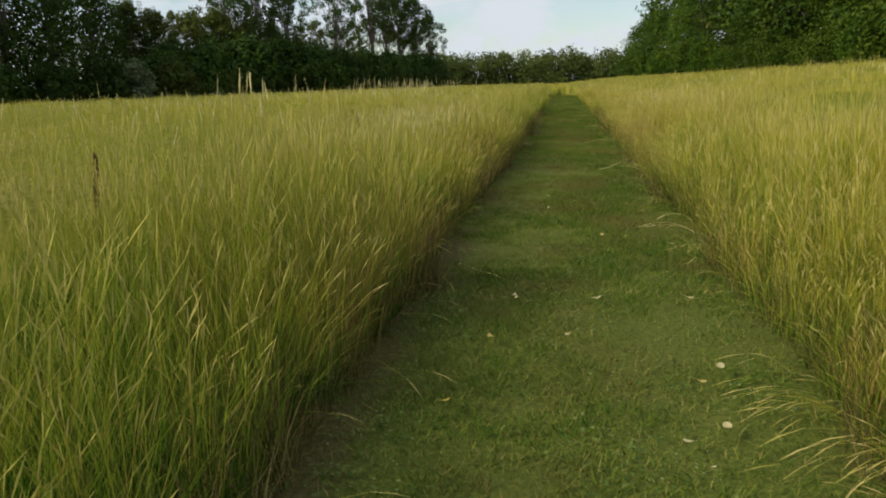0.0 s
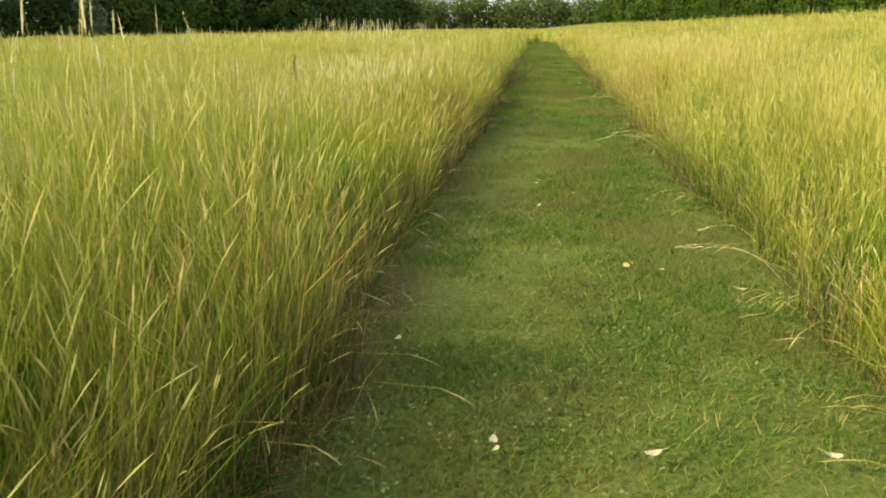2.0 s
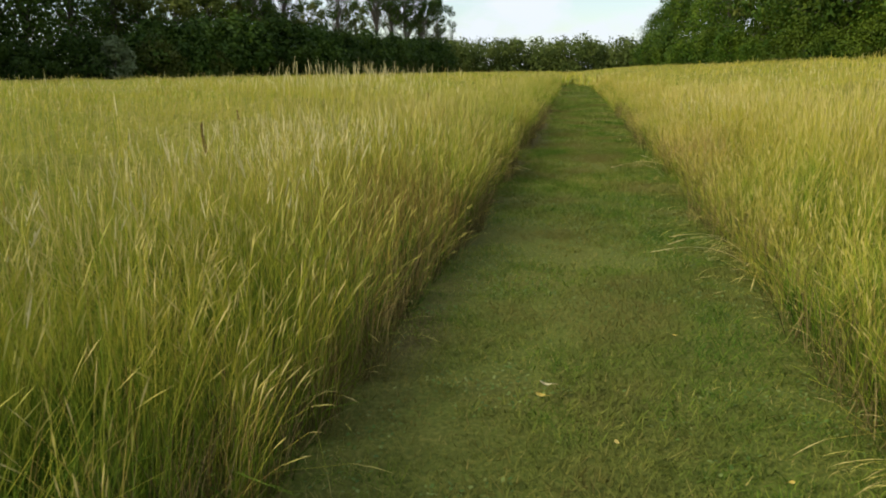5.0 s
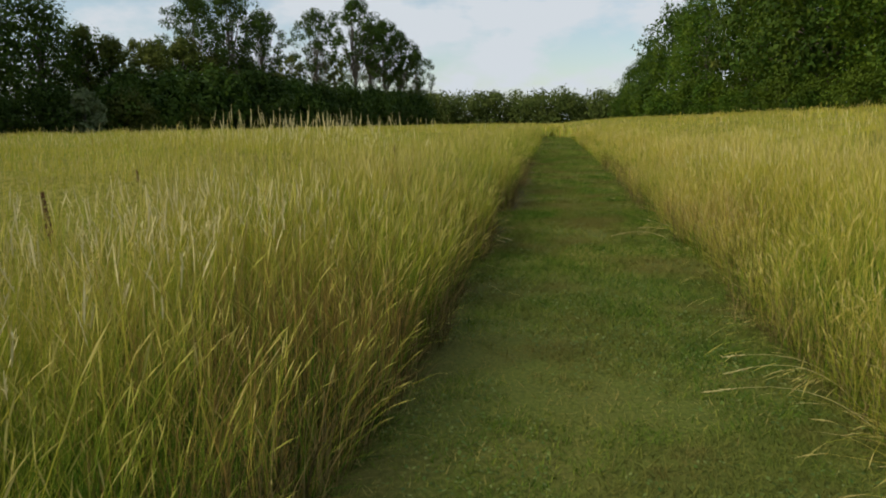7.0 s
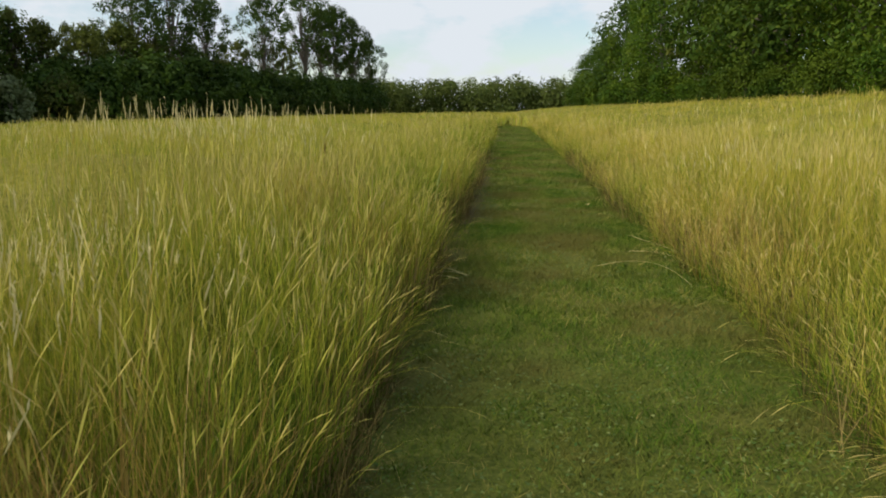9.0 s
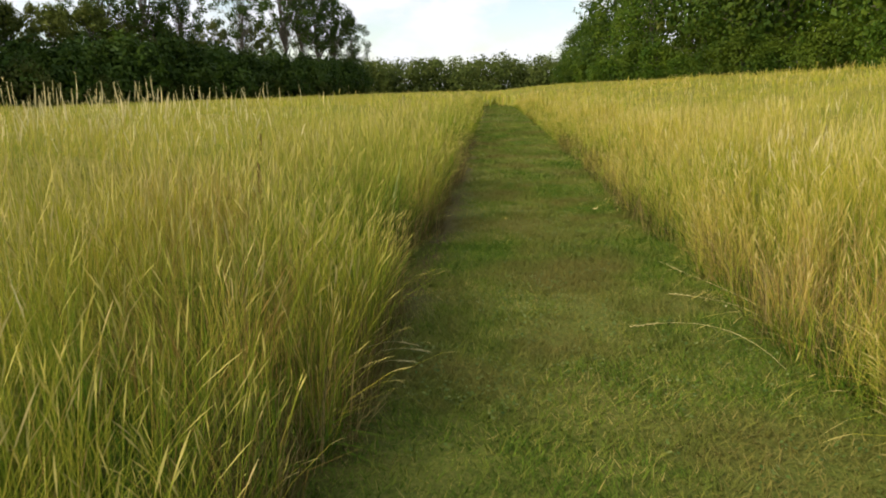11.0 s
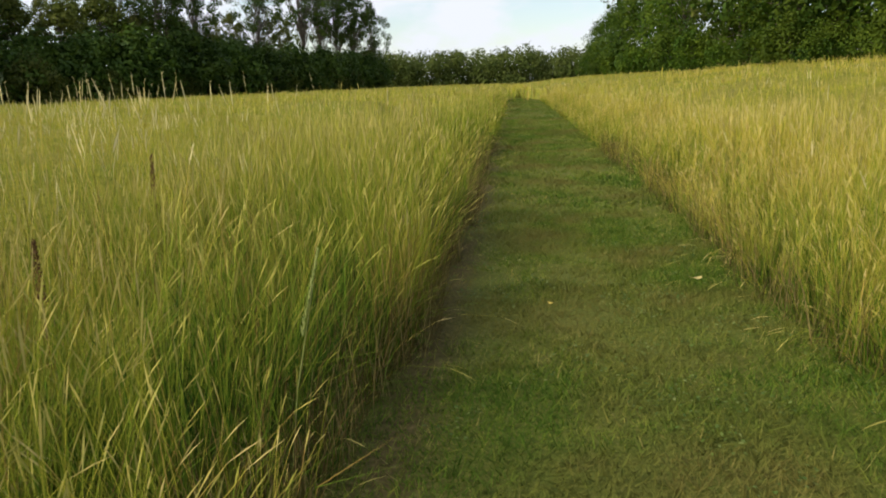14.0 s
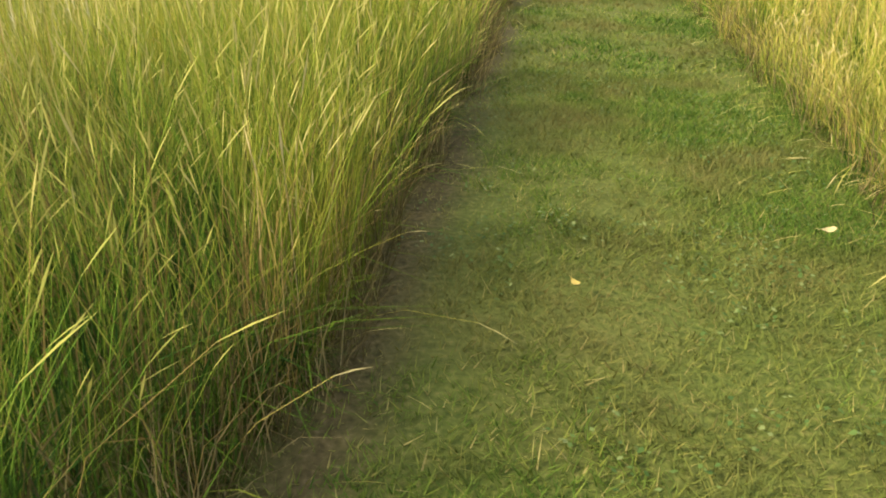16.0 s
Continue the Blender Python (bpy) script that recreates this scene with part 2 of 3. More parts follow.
def mesh_from(name, verts, faces_quads, faces_tris, mats, quad_mat=None, tri_mat=None, tone=None):
    me = bpy.data.meshes.new(name)
    verts = np.asarray(verts, np.float32)
    nq, nt = len(faces_quads), len(faces_tris)
    me.vertices.add(len(verts))
    me.vertices.foreach_set("co", verts.ravel())
    loops = np.concatenate([np.asarray(faces_quads, np.int32).ravel(), np.asarray(faces_tris, np.int32).ravel()]).astype(np.int32)
    me.loops.add(len(loops))
    me.loops.foreach_set("vertex_index", loops)
    starts = np.concatenate([np.arange(nq) * 4, nq * 4 + np.arange(nt) * 3]).astype(np.int32)
    me.polygons.add(nq + nt)
    me.polygons.foreach_set("loop_start", starts)
    for m in mats:
        me.materials.append(m)
    if quad_mat is not None or tri_mat is not None:
        q = np.zeros(nq, np.int32) if quad_mat is None else quad_mat
        r = np.zeros(nt, np.int32) if tri_mat is None else tri_mat
        me.polygons.foreach_set("material_index", np.concatenate([q, r]).astype(np.int32))
    if tone is not None:
        at = me.attributes.new("tone", "FLOAT", "POINT")
        at.data.foreach_set("value", np.asarray(tone, np.float32))
    me.update(calc_edges=True)
    me.validate()
    return me


class Ribbons:
    """Gathers grass blades: strips that taper to a tip, in one mesh."""

    def __init__(self):
        self.v, self.q, self.t, self.qm, self.tm, self.tone, self.n = [], [], [], [], [], [], 0

    def add(self, base, height, lean, profile, width, tone, mats, droop=1.6):
        """base (N,3); height, width, tone (N,); lean (N,2) sideways reach of the tip; profile: (along, width) pairs up to the tip."""
        n = len(base)
        if n == 0:
            return
        face = rng.uniform(0, math.pi, n)
        side = np.stack([np.cos(face), np.sin(face), np.zeros(n)], 1)
        k = len(profile)
        rows = []
        for i, (s, w) in enumerate(profile):
            c = base.copy()
            reach = np.hypot(lean[:, 0], lean[:, 1])
            c[:, :2] += lean * (s ** droop)
            c[:, 2] += height * s - 0.35 * reach * s ** 3
            if i < k - 1:
                rows.append(c - side * (width * w * 0.5)[:, None])
                rows.append(c + side * (width * w * 0.5)[:, None])
            else:
                rows.append(c)
        per = len(rows)
        v = np.stack(rows, 1)
        ids = self.n + np.arange(n)[:, None] * per
        for i in range(k - 2):
            a = 2 * i
            self.q.append(np.concatenate([ids + a, ids + a + 1, ids + a + 3, ids + a + 2], 1))
            self.qm.append(np.full(n, mats[i]))
        a = 2 * (k - 2)
        self.t.append(np.concatenate([ids + a, ids + a + 1, ids + a + 2], 1))
        self.tm.append(np.full(n, mats[k - 2]))
        self.v.append(v.reshape(-1, 3))
        self.tone.append(np.repeat(tone, per))
        self.n += n * per

    def build(self, name, mats):
        q = np.concatenate(self.q) if self.q else np.zeros((0, 4), np.int32)
        t = np.concatenate(self.t)
        qm = np.concatenate(self.qm) if self.qm else None
        return mesh_from(name, np.concatenate(self.v), q, t, mats, qm, np.concatenate(self.tm), np.concatenate(self.tone))


def part(name, me, parent=None, label=""):
    ob = new(name, me)
    if parent is not None:
        ob.parent = parent
    if label:
        ob["label"] = label
    return ob


# ---- ground: one sheet to the horizon ----
def ground_sheet():
    xs = np.unique(np.concatenate([np.linspace(-3, 4, 71), np.linspace(-60, 60, 81), np.linspace(-2500, 2500, 41)]))
    ys = np.unique(np.concatenate([np.linspace(-6, 40, 70), np.linspace(-60, 170, 77), np.linspace(-2500, 2500, 41)]))
    X, Y = np.meshgrid(xs, ys)
    Z = rise(X, Y)
    Z = Z + 0.006 * patchy(X, Y, 0.6, 4)
    v = np.stack([X, Y, Z], -1).reshape(-1, 3)
    w = len(xs)
    i = (np.arange(len(ys) - 1)[:, None] * w + np.arange(w - 1)[None]).ravel()
    me = mesh_from("ground", v, np.stack([i, i + 1, i + w + 1, i + w], 1), np.zeros((0, 3), np.int32), [M_SOIL], tone=np.clip(worn_strip(X, Y) * (np.abs(X) < 9), 0, 0.9).ravel())
    return tagged(new("ground", me), "grassy earth of the meadow and the mown path", "ground", kind="structure")


ground_sheet()


# ---- mown path: short grass ----
def mown_grass():
    r = Ribbons()
    for y0, y1, dens, wide, tall in ((-6, 0.8, 300, 0.018, 0.06), (0.8, 14, 6600, 0.0058, 0.058), (14, 23, 8600, 0.0058, 0.062), (23, 42, 1900, 0.013, 0.06), (42, 95, 260, 0.03, 0.07)):
        n = int((y1 - y0) * 2.5 * dens)
        y = rng.uniform(y0, y1, n)
        x = middle(y) + rng.uniform(-1.28, 1.3, n)
        bare = 0.7 * patchy(x, y, 0.9, 1) + 0.6 * patchy(x, y, 0.28, 2) + 0.5 * patchy(x, y, 0.09, 3) + worn_strip(x, y)
        keep = rng.random(n) < np.clip(0.98 - 0.75 * np.clip(bare, 0, 1.2), 0.14, 1)
        x, y, bare = x[keep], y[keep], bare[keep]
        n = len(x)
        coarse = rng.random(n) < 0.08
        h = tall * rng.uniform(0.45, 1.3, n) * (1 - 0.25 * np.clip(bare, -0.6, 1)) * np.where(coarse, 1.3, 1.0)
        a, l = rng.uniform(0, 6.283, n), rng.uniform(0.35, 1.3, n) * h
        lean = np.stack([np.cos(a) * l, np.sin(a) * l], 1)
        base = np.stack([x, y, rise(x, y) - 0.012], 1)
        tone = np.clip(rng.normal(0.42, 0.30, n) + 0.34 * bare + 0.14 * patchy(x, y, 1.6, 41) - 0.10 * (y > 17.5), 0, 1)
        r.add(base, h, lean, [(0, 1), (1, 0)], np.full(n, wide) * rng.uniform(0.7, 1.3, n) * np.where(coarse, 1.3, 1.0), np.clip(tone + 0.06 * coarse, 0, 1), [0, 0])
    me = r.build("mown_grass", [M_LAWN])
    return tagged(new("mown_grass", me), "short mown green grass of the path with worn patches", "grass", kind="stuff")


mown_grass()


# ---- the tall meadow grass ----
MATS = [M_LEAF, M_STEM, M_HEAD, M_DEAD, M_DRY]
TOP_L, TOP_R = 0.96, 0.88


def top_of(x, y):
    """How tall the meadow stands."""
    t = np.where(x < 0, TOP_L, TOP_R)
    return t * (1 + 0.09 * np.sin(x * 1.1 + y * 0.7) + 0.07 * np.sin(x * 2.7 - y * 1.9 + 1) + 0.05 * np.sin(y * 0.4))


def near_grass(name, sgn, label):
    """The band beside the path: tufts of leaves and stems from the ground up."""
    r = Ribbons()
    edge = EDGE_L if sgn < 0 else EDGE_R
    for y0, y1, depth, tufts, per in ((-6, 0.2, 2.0, 10, 12), (0.2, 12, 2.3, 92, 20), (12, 22.5, 2.4, 96, 20), (22.5, 36, 2.0, 40, 12), (36, 68, 1.6, 16, 10)):
        n = int((y1 - y0) * depth * tufts)
        y = rng.uniform(y0, y1, n)
        d = rng.random(n) ** 1.15 * depth
        x = middle(y) + edge + edge_wave(y, 1.0 + sgn) + sgn * d
        patch = 0.8 * patchy(x, y, 0.8, 5) + 0.6 * patchy(x, y, 0.3, 6)
        # right side: yellower growth, its tone raised further for the sunlight on it
        tone_t = np.clip(rng.normal(0.31 if sgn < 0 else 0.54, 0.22, n) + 0.30 * patch + 0.22 * patchy(x, y, 2.4, 8) + (0.20 * np.exp(-((y - 12.3) / 2.2) ** 2) + 0.16 * np.exp(-((y - 16.2) / 1.0) ** 2) - 0.16 * (y < 4.6) - 0.05 * (y > 17.5) if sgn < 0 else 0.12 * (y > 14) + 0.14 * (y > 17.5)), 0, 1)
        slope = 0.62 + d * 1.3 if sgn < 0 else 0.50 + d * 0.55
        tall_t = top_of(x, y) * rng.uniform(0.78, 1.14, n) * np.clip(slope, 0.5, 1.0)
        lean_a, lean_l = rng.uniform(0, 6.283, n), rng.uniform(0.02, 0.30, n)
        lx = np.cos(lean_a) * lean_l - sgn * 0.04 * np.exp(-d * 2.0)
        ly = np.sin(lean_a) * lean_l + 0.03
        far = 1.5 if y1 < 1 else 1.0 if y1 < 23 else (1.7 if y1 < 40 else 3.0)
        m = n * per
        idx = np.repeat(np.arange(n), per)
        spread = rng.normal(0, 0.045, (m, 2))
        bx, by = x[idx] + spread[:, 0], y[idx] + spread[:, 1]
        lim = middle(by) + edge
        over = sgn * (bx - lim) < -0.02
        bx = np.where(over, lim + sgn * rng.uniform(0, 0.1, m), bx)
        base = np.stack([bx, by, rise(bx, by) - 0.01], 1)
        kind = rng.random(m)
        hh = tall_t[idx]
        tone = np.clip(tone_t[idx] + rng.normal(0, 0.1, m), 0, 1)
        own = rng.uniform(0, 6.283, m)

        def tip(s, rl):
            return np.stack([lx[idx][s] + np.cos(own[s]) * rl, ly[idx][s] + np.sin(own[s]) * rl], 1)

        # green leaves at the foot, tone cut to paint in the shade there
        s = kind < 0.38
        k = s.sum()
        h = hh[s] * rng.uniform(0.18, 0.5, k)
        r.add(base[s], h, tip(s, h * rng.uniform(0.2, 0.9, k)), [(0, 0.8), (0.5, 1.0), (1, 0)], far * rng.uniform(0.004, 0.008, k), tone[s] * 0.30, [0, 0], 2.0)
        # leaves and stems, fresh ones and those of the dry patches
        dry = rng.random(m) < np.clip(0.8 * dryness(x, y) + (0.24 if sgn < 0 else 0.08) * np.exp(-d / 0.22), 0, 0.9)[idx]
        for rows, leaf_m, stem_m in ((~dry, 0, 1), (dry, 4, 4)):
            # leaves, arching over
            s = rows & (kind >= 0.38) & (kind < 0.57)
            k = s.sum()
            h = hh[s] * rng.uniform(0.4, 0.92, k)
            r.add(base[s], h, tip(s, h * rng.uniform(0.06, 0.55, k)), [(0, 0.7), (0.5, 1.0), (1, 0)], far * rng.uniform(0.003, 0.0066, k), tone[s] * 0.85, [leaf_m, leaf_m], 2.2)
            # stems, bare
            s = rows & (kind >= 0.57) & (kind < 0.80)
            k = s.sum()
            h = hh[s] * rng.uniform(0.6, 1.0, k)
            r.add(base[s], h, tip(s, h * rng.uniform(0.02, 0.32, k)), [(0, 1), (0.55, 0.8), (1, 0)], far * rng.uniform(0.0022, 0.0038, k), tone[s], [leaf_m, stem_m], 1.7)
            # stems with seed heads
            s = rows & (kind >= 0.80)
            k = s.sum()
            h = hh[s] * rng.uniform(0.76, 1.14, k)
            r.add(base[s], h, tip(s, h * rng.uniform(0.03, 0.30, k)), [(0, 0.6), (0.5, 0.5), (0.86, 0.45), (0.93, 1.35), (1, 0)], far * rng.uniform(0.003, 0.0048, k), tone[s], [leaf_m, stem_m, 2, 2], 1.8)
    # dead straw tangled at the foot of the edge, shade put into its colour
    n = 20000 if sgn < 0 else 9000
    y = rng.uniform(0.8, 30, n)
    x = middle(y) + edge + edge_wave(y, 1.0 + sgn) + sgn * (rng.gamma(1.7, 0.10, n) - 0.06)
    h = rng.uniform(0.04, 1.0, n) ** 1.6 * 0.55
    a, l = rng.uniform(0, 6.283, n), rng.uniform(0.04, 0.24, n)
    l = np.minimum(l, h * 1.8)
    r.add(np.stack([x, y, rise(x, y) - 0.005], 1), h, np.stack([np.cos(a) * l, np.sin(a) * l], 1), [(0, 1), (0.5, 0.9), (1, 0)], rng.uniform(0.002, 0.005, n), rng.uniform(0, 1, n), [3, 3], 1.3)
    # stalks that have flopped out over the path
    n = 300 if sgn < 0 else 520
    y = rng.uniform(1.0, 32, n)
    x = middle(y) + edge + edge_wave(y, 1.0 + sgn) + sgn * rng.uniform(0, 0.2, n)
    h = rng.uniform(0.10, 0.42, n)
    a = rng.normal(0, 1.0, n)
    l = rng.uniform(0.15, 0.65, n)
    lean = np.stack([-sgn * np.cos(a) * l, np.sin(a) * l], 1)
    base = np.stack([x, y, rise(x, y) + 0.01], 1)
    h = np.maximum(h, 0.37 * l)
    r.add(base, h, lean, [(0, 0.7), (0.4, 0.7), (0.8, 0.6), (0.9, 1.4), (1, 0)], rng.uniform(0.003, 0.005, n), rng.uniform(0.4, 1.0, n), [1, 1, 2, 2], 1.2)
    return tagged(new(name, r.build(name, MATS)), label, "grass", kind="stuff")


near_grass("tall_grass", -1, "tall green and straw grass with seed heads beside the path")
near_grass("tall_grass", 1, "tall yellowish grass with seed heads on the bank by the path")


def body_height(x, y):
    """Top of the thick lower growth: it thins out towards the path."""
    sgn = np.where(x < middle(y), -1.0, 1.0)
    d = np.where(sgn < 0, EDGE_L - (x - middle(y)), (x - middle(y)) - EDGE_R)
    u = np.clip((d - 1.0) / 2.2, 0, 1)
    u = np.maximum(u, np.clip((y - 62) / 30, 0, 1))
    return top_of(x, y) * (0.25 * np.clip((d + 0.3) / 0.8, 0.05, 1) + 0.54 * u * u * (3 - 2 * u))


def meadow_mass(name, sgn, label):
    """The thick body of the meadow away from the path, with loose tops standing out of it."""
    inner = (EDGE_L - 1.0) if sgn < 0 else (EDGE_R + 1.0)   # from the path's middle line
    outer = -80.0 if sgn < 0 else 34.0
    u = np.concatenate([np.linspace(0, 0.25, 26)[:-1], np.linspace(0.25, 1, 40)]) ** 1.5
    xs = inner + (outer - inner) * u
    ys = np.concatenate([np.arange(-8, 45, 0.45), np.arange(45, 150, 1.5)])
    X, Y = np.meshgrid(xs, ys)
    close = np.clip((Y - 58) / 20, 0, 1)      # the mown path bends out of sight
    X = X + middle(Y) - inner * close * (1 - (X - inner) / (outer - inner))
    base = rise(X, Y)
    ragged = np.array([noise.noise(Vector((a * 0.9, b * 0.9, 0.0))) for a, b in zip(X.ravel(), Y.ravel())]).reshape(X.shape)
    Z = base + body_height(X, Y) + 0.07 * ragged
    Z[:, 0] = base[:, 0] + 0.02
    v = np.stack([X, Y, Z], -1).reshape(-1, 3)
    w = len(xs)
    i = (np.arange(len(ys) - 1)[:, None] * w + np.arange(w - 1)[None]).ravel()
    body = mesh_from(name, v, np.stack([i, i + 1, i + w + 1, i + w], 1), np.zeros((0, 3), np.int32), [M_THATCH])
    ob = tagged(new(name, body), label, "grass", kind="stuff")
    r = Ribbons()
    for y0, y1, x0, x1, dens, wide in ((0, 30, 1.2, 5.5, 190, 0.0048), (2, 34, 5.5, 14, 66, 0.010), (30, 62, 1.7, 14, 26, 0.017), (10, 62, 14, 40, 7, 0.026), (62, 145, 0.0, 60, 2.6, 0.055)):
        lim = abs(outer) - 2
        x1 = min(x1, lim)
        if x1 <= x0:
            continue
        n = int((y1 - y0) * (x1 - x0) * dens)
        y = rng.uniform(y0, y1, n)
        x = middle(y) + np.where(y > 66, 0.0, EDGE_L if sgn < 0 else EDGE_R) + sgn * rng.uniform(x0, x1, n)
        t = top_of(x, y)
        low = body_height(x, y) - 0.1 * t
        b = np.stack([x, y, rise(x, y) + low], 1)
        clump = np.sin(x * 0.9 + 2 * np.sin(y * 0.5)) * np.sin(y * 0.8 + 1.7 * np.sin(x * 0.43))
        h = t * (0.74 + rng.uniform(0.10, 0.36, n)) + 0.04 * clump - low
        tall = rng.random(n) < 0.05
        h = np.where(tall, h + rng.uniform(0.08, 0.3, n), h)
        a, l = rng.uniform(0, 6.283, n), rng.uniform(0.02, 0.15, n)
        lean = np.stack([np.cos(a) * l - sgn * 0.03, np.sin(a) * l], 1)
        tone = np.clip(rng.normal(0.52 if sgn < 0 else 0.6, 0.17, n) + 0.15 * clump, 0, 1)
        hd = rng.random(n) < 0.55
        wd = wide * rng.uniform(0.7, 1.3, n)
        dry = ~hd & (rng.random(n) < 0.7 * dryness(x, y))
        fresh = ~hd & ~dry
        r.add(b[fresh], h[fresh], lean[fresh], [(0, 0.9), (0.6, 0.8), (1, 0)], wd[fresh], tone[fresh] * 0.9, [1, 1])
        r.add(b[dry], h[dry], lean[dry], [(0, 0.9), (0.6, 0.8), (1, 0)], wd[dry], tone[dry], [4, 4])
        r.add(b[hd], h[hd], lean[hd], [(0, 0.5), (0.7, 0.5), (0.84, 1.05), (1, 0)], wd[hd], tone[hd], [1, 2, 2])
    tops = tagged(new("meadow_grass_tops", r.build("meadow_grass_tops", MATS)), "loose straw-coloured grass stems and seed heads of the meadow", "grass", kind="stuff")
    return ob, tops


meadow_mass("meadow_grass", -1, "thick tall meadow grass, green turning to straw")
meadow_mass("meadow_grass", 1, "thick yellow-green meadow grass on a rising bank")


# ---- pale plumes that stand above the meadow ----
def plume_stand(x0, y0, sx, sy, n, tall, wide=1.0, name="plume_grass"):
    r = Ribbons()
    y, x = rng.normal(y0, sy, n), rng.normal(x0, sx, n)
    x = np.minimum(x, middle(y) - 1.5) if x0 < 0 else np.maximum(x, middle(y) + 1.6)
    base = np.stack([x, y, rise(x, y) - 0.01], 1)
    h = tall * rng.uniform(0.80, 1.10, n)
    a, l = rng.uniform(0, 6.283, n), rng.uniform(0.03, 0.30, n)
    lean = np.stack([np.cos(a) * l, np.sin(a) * l], 1)
    r.add(base, h, lean, [(0, 0.4), (0.5, 0.35), (0.86, 0.3), (0.90, 1.0), (0.95, 0.9), (1, 0)], wide * rng.uniform(0.005, 0.010, n), rng.uniform(0.2, 1.0, n), [1, 1, 5, 5, 5])
    # loose spikelets that make each head feathery
    k = 7
    f = rng.uniform(0.87, 0.99, (n, k))
    c = base[:, None, :] + np.stack([lean[:, None, 0] * f ** 1.6, lean[:, None, 1] * f ** 1.6, h[:, None] * f - 0.35 * np.hypot(lean[:, 0], lean[:, 1])[:, None] * f ** 3], -1)
    c = c.reshape(-1, 3)
    a = rng.uniform(0, 6.283, n * k)
    l = wide * rng.uniform(0.006, 0.018, n * k)
    r.add(c, rng.uniform(0.015, 0.035, n * k), np.stack([np.cos(a) * l, np.sin(a) * l], 1), [(0, 0.6), (0.5, 1), (1, 0)], wide * rng.uniform(0.003, 0.006, n * k), rng.uniform(0.2, 1, n * k), [5, 5], 1.2)
    return tagged(new(name, r.build(name, MATS + [M_PLUME])), "pale feathery seed plumes standing above the meadow", "grass", kind="stuff")


M_PLUME = blade_material("grass_plume", [(0.0, (0.46, 0.40, 0.17)), (1.0, (0.70, 0.60, 0.32))], (0.60, 0.52, 0.27), 0.5)
PLUMES = [(-1.9, 11.6, 0.5, 1.1, 420, 1.03, 0.8), (-2.0, 8.6, 0.4, 1.0, 90, 1.04, 0.6), (-2.4, 19.8, 0.5, 1.2, 80, 1.08, 0.6), (3.3, 12.0, 0.4, 2.5, 60, 0.95, 0.6), (-3.0, 5.6, 0.7, 0.9, 34, 1.46), (-4.4, 9.5, 1.2, 1.6, 30, 1.40), (-3.5, 18.3, 0.8, 0.9, 170, 1.46, 1.2), (-3.6, 21.4, 0.9, 0.8, 130, 1.48, 1.2), (-2.7, 7.2, 0.3, 0.4, 12, 1.52, 2.0), (-7.0, 24.0, 2.2, 2.5, 420, 1.27, 0.9), (-16.0, 32.0, 5.0, 5.0, 260, 1.24, 1.3), (-12.0, 16.0, 3.0, 4.0, 70, 1.32), (6.0, 26.0, 1.8, 6.0, 150, 1.16, 1.2), (7.0, 15.0, 1.8, 4.0, 130, 1.2, 1.0), (4.2, 19.5, 0.6, 1.5, 50, 1.08, 0.9), (2.7, 17.9, 0.35, 0.9, 80, 0.97, 1.0)]
for p in PLUMES:
    plume_stand(*p)


# ---- brown dock stalks ----
def dock_material():
    m, t = material("dock_seed")
    geo = t.nodes.new("ShaderNodeNewGeometry")
    plant_shader(t, ramp(t, geo.outputs["Random Per Island"], [(0.0, (0.09, 0.045, 0.02)), (1.0, (0.20, 0.11, 0.05))]), 0.15, 0.8, 0.15)
    return m


M_DOCK = dock_material()


def tube(bm, p0, p1, r0, r1, sides=6):
    d = Vector(p1) - Vector(p0)
    q = d.to_track_quat("Z", "Y").to_matrix()
    a, b = [], []
    for i in range(sides):
        w = 2 * math.pi * i / sides
        o = Vector((math.cos(w), math.sin(w), 0))
        a.append(bm.verts.new(Vector(p0) + q @ (o * r0)))
        b.append(bm.verts.new(Vector(p1) + q @ (o * r1)))
    for i in range(sides):
        j = (i + 1) % sides
        bm.faces.new((a[i], a[j], b[j], b[i]))


def dock_stalk():
    rnd = random.Random(3)
    ob = new("dock_stalk")
    bm = bmesh.new()
    tube(bm, (0, 0, -0.02), (0.015, 0.01, 0.7), 0.005, 0.004)
    tube(bm, (0.015, 0.01, 0.7), (0.03, 0.0, 1.22), 0.004, 0.0015)
    me = bpy.data.meshes.new("stem")
    bm.to_mesh(me)
    bm.free()
    me.materials.append(M_DOCK)
    part("stem", me, ob)
    bm = bmesh.new()
    for i in range(170):
        z = rnd.uniform(0.86, 1.22)
        r = 0.020 * (1.25 - z) / 0.39 + 0.006
        w = rnd.uniform(0, 6.283)
        c = Vector((0.02 + r * math.cos(w), r * math.sin(w), z))
        d = Vector((rnd.gauss(0, 1), rnd.gauss(0, 1), rnd.gauss(0, 1))).normalized() * 0.008
        tube(bm, c - d, c + d, 0.005, 0.002, 4)
    me = bpy.data.meshes.new("seed_cluster")
    bm.to_mesh(me)
    bm.free()
    me.materials.append(M_DOCK)
    part("seed_cluster", me, ob, "rust-brown seeds")
    return tagged(ob, "brown dry dock stalk standing among the grass", "weed", "dock stalks")


dock = dock_stalk()
for i, (x, y) in enumerate([(-2.6, 3.9), (-1.7, 17.9), (-3.2, 7.6), (-2.9, 11.9), (-2.4, 20.3), (-3.6, 14.2)]):
    m = pose(x, y, float(rise(x, y)), 4 * math.sin(i * 3), 4 * math.cos(i * 2), i * 70) @ Matrix.Scale(0.86 + 0.06 * math.sin(i * 5), 4)
    if i == 0:
        dock.matrix_basis = m
    else:
        copy_thing(dock, m)


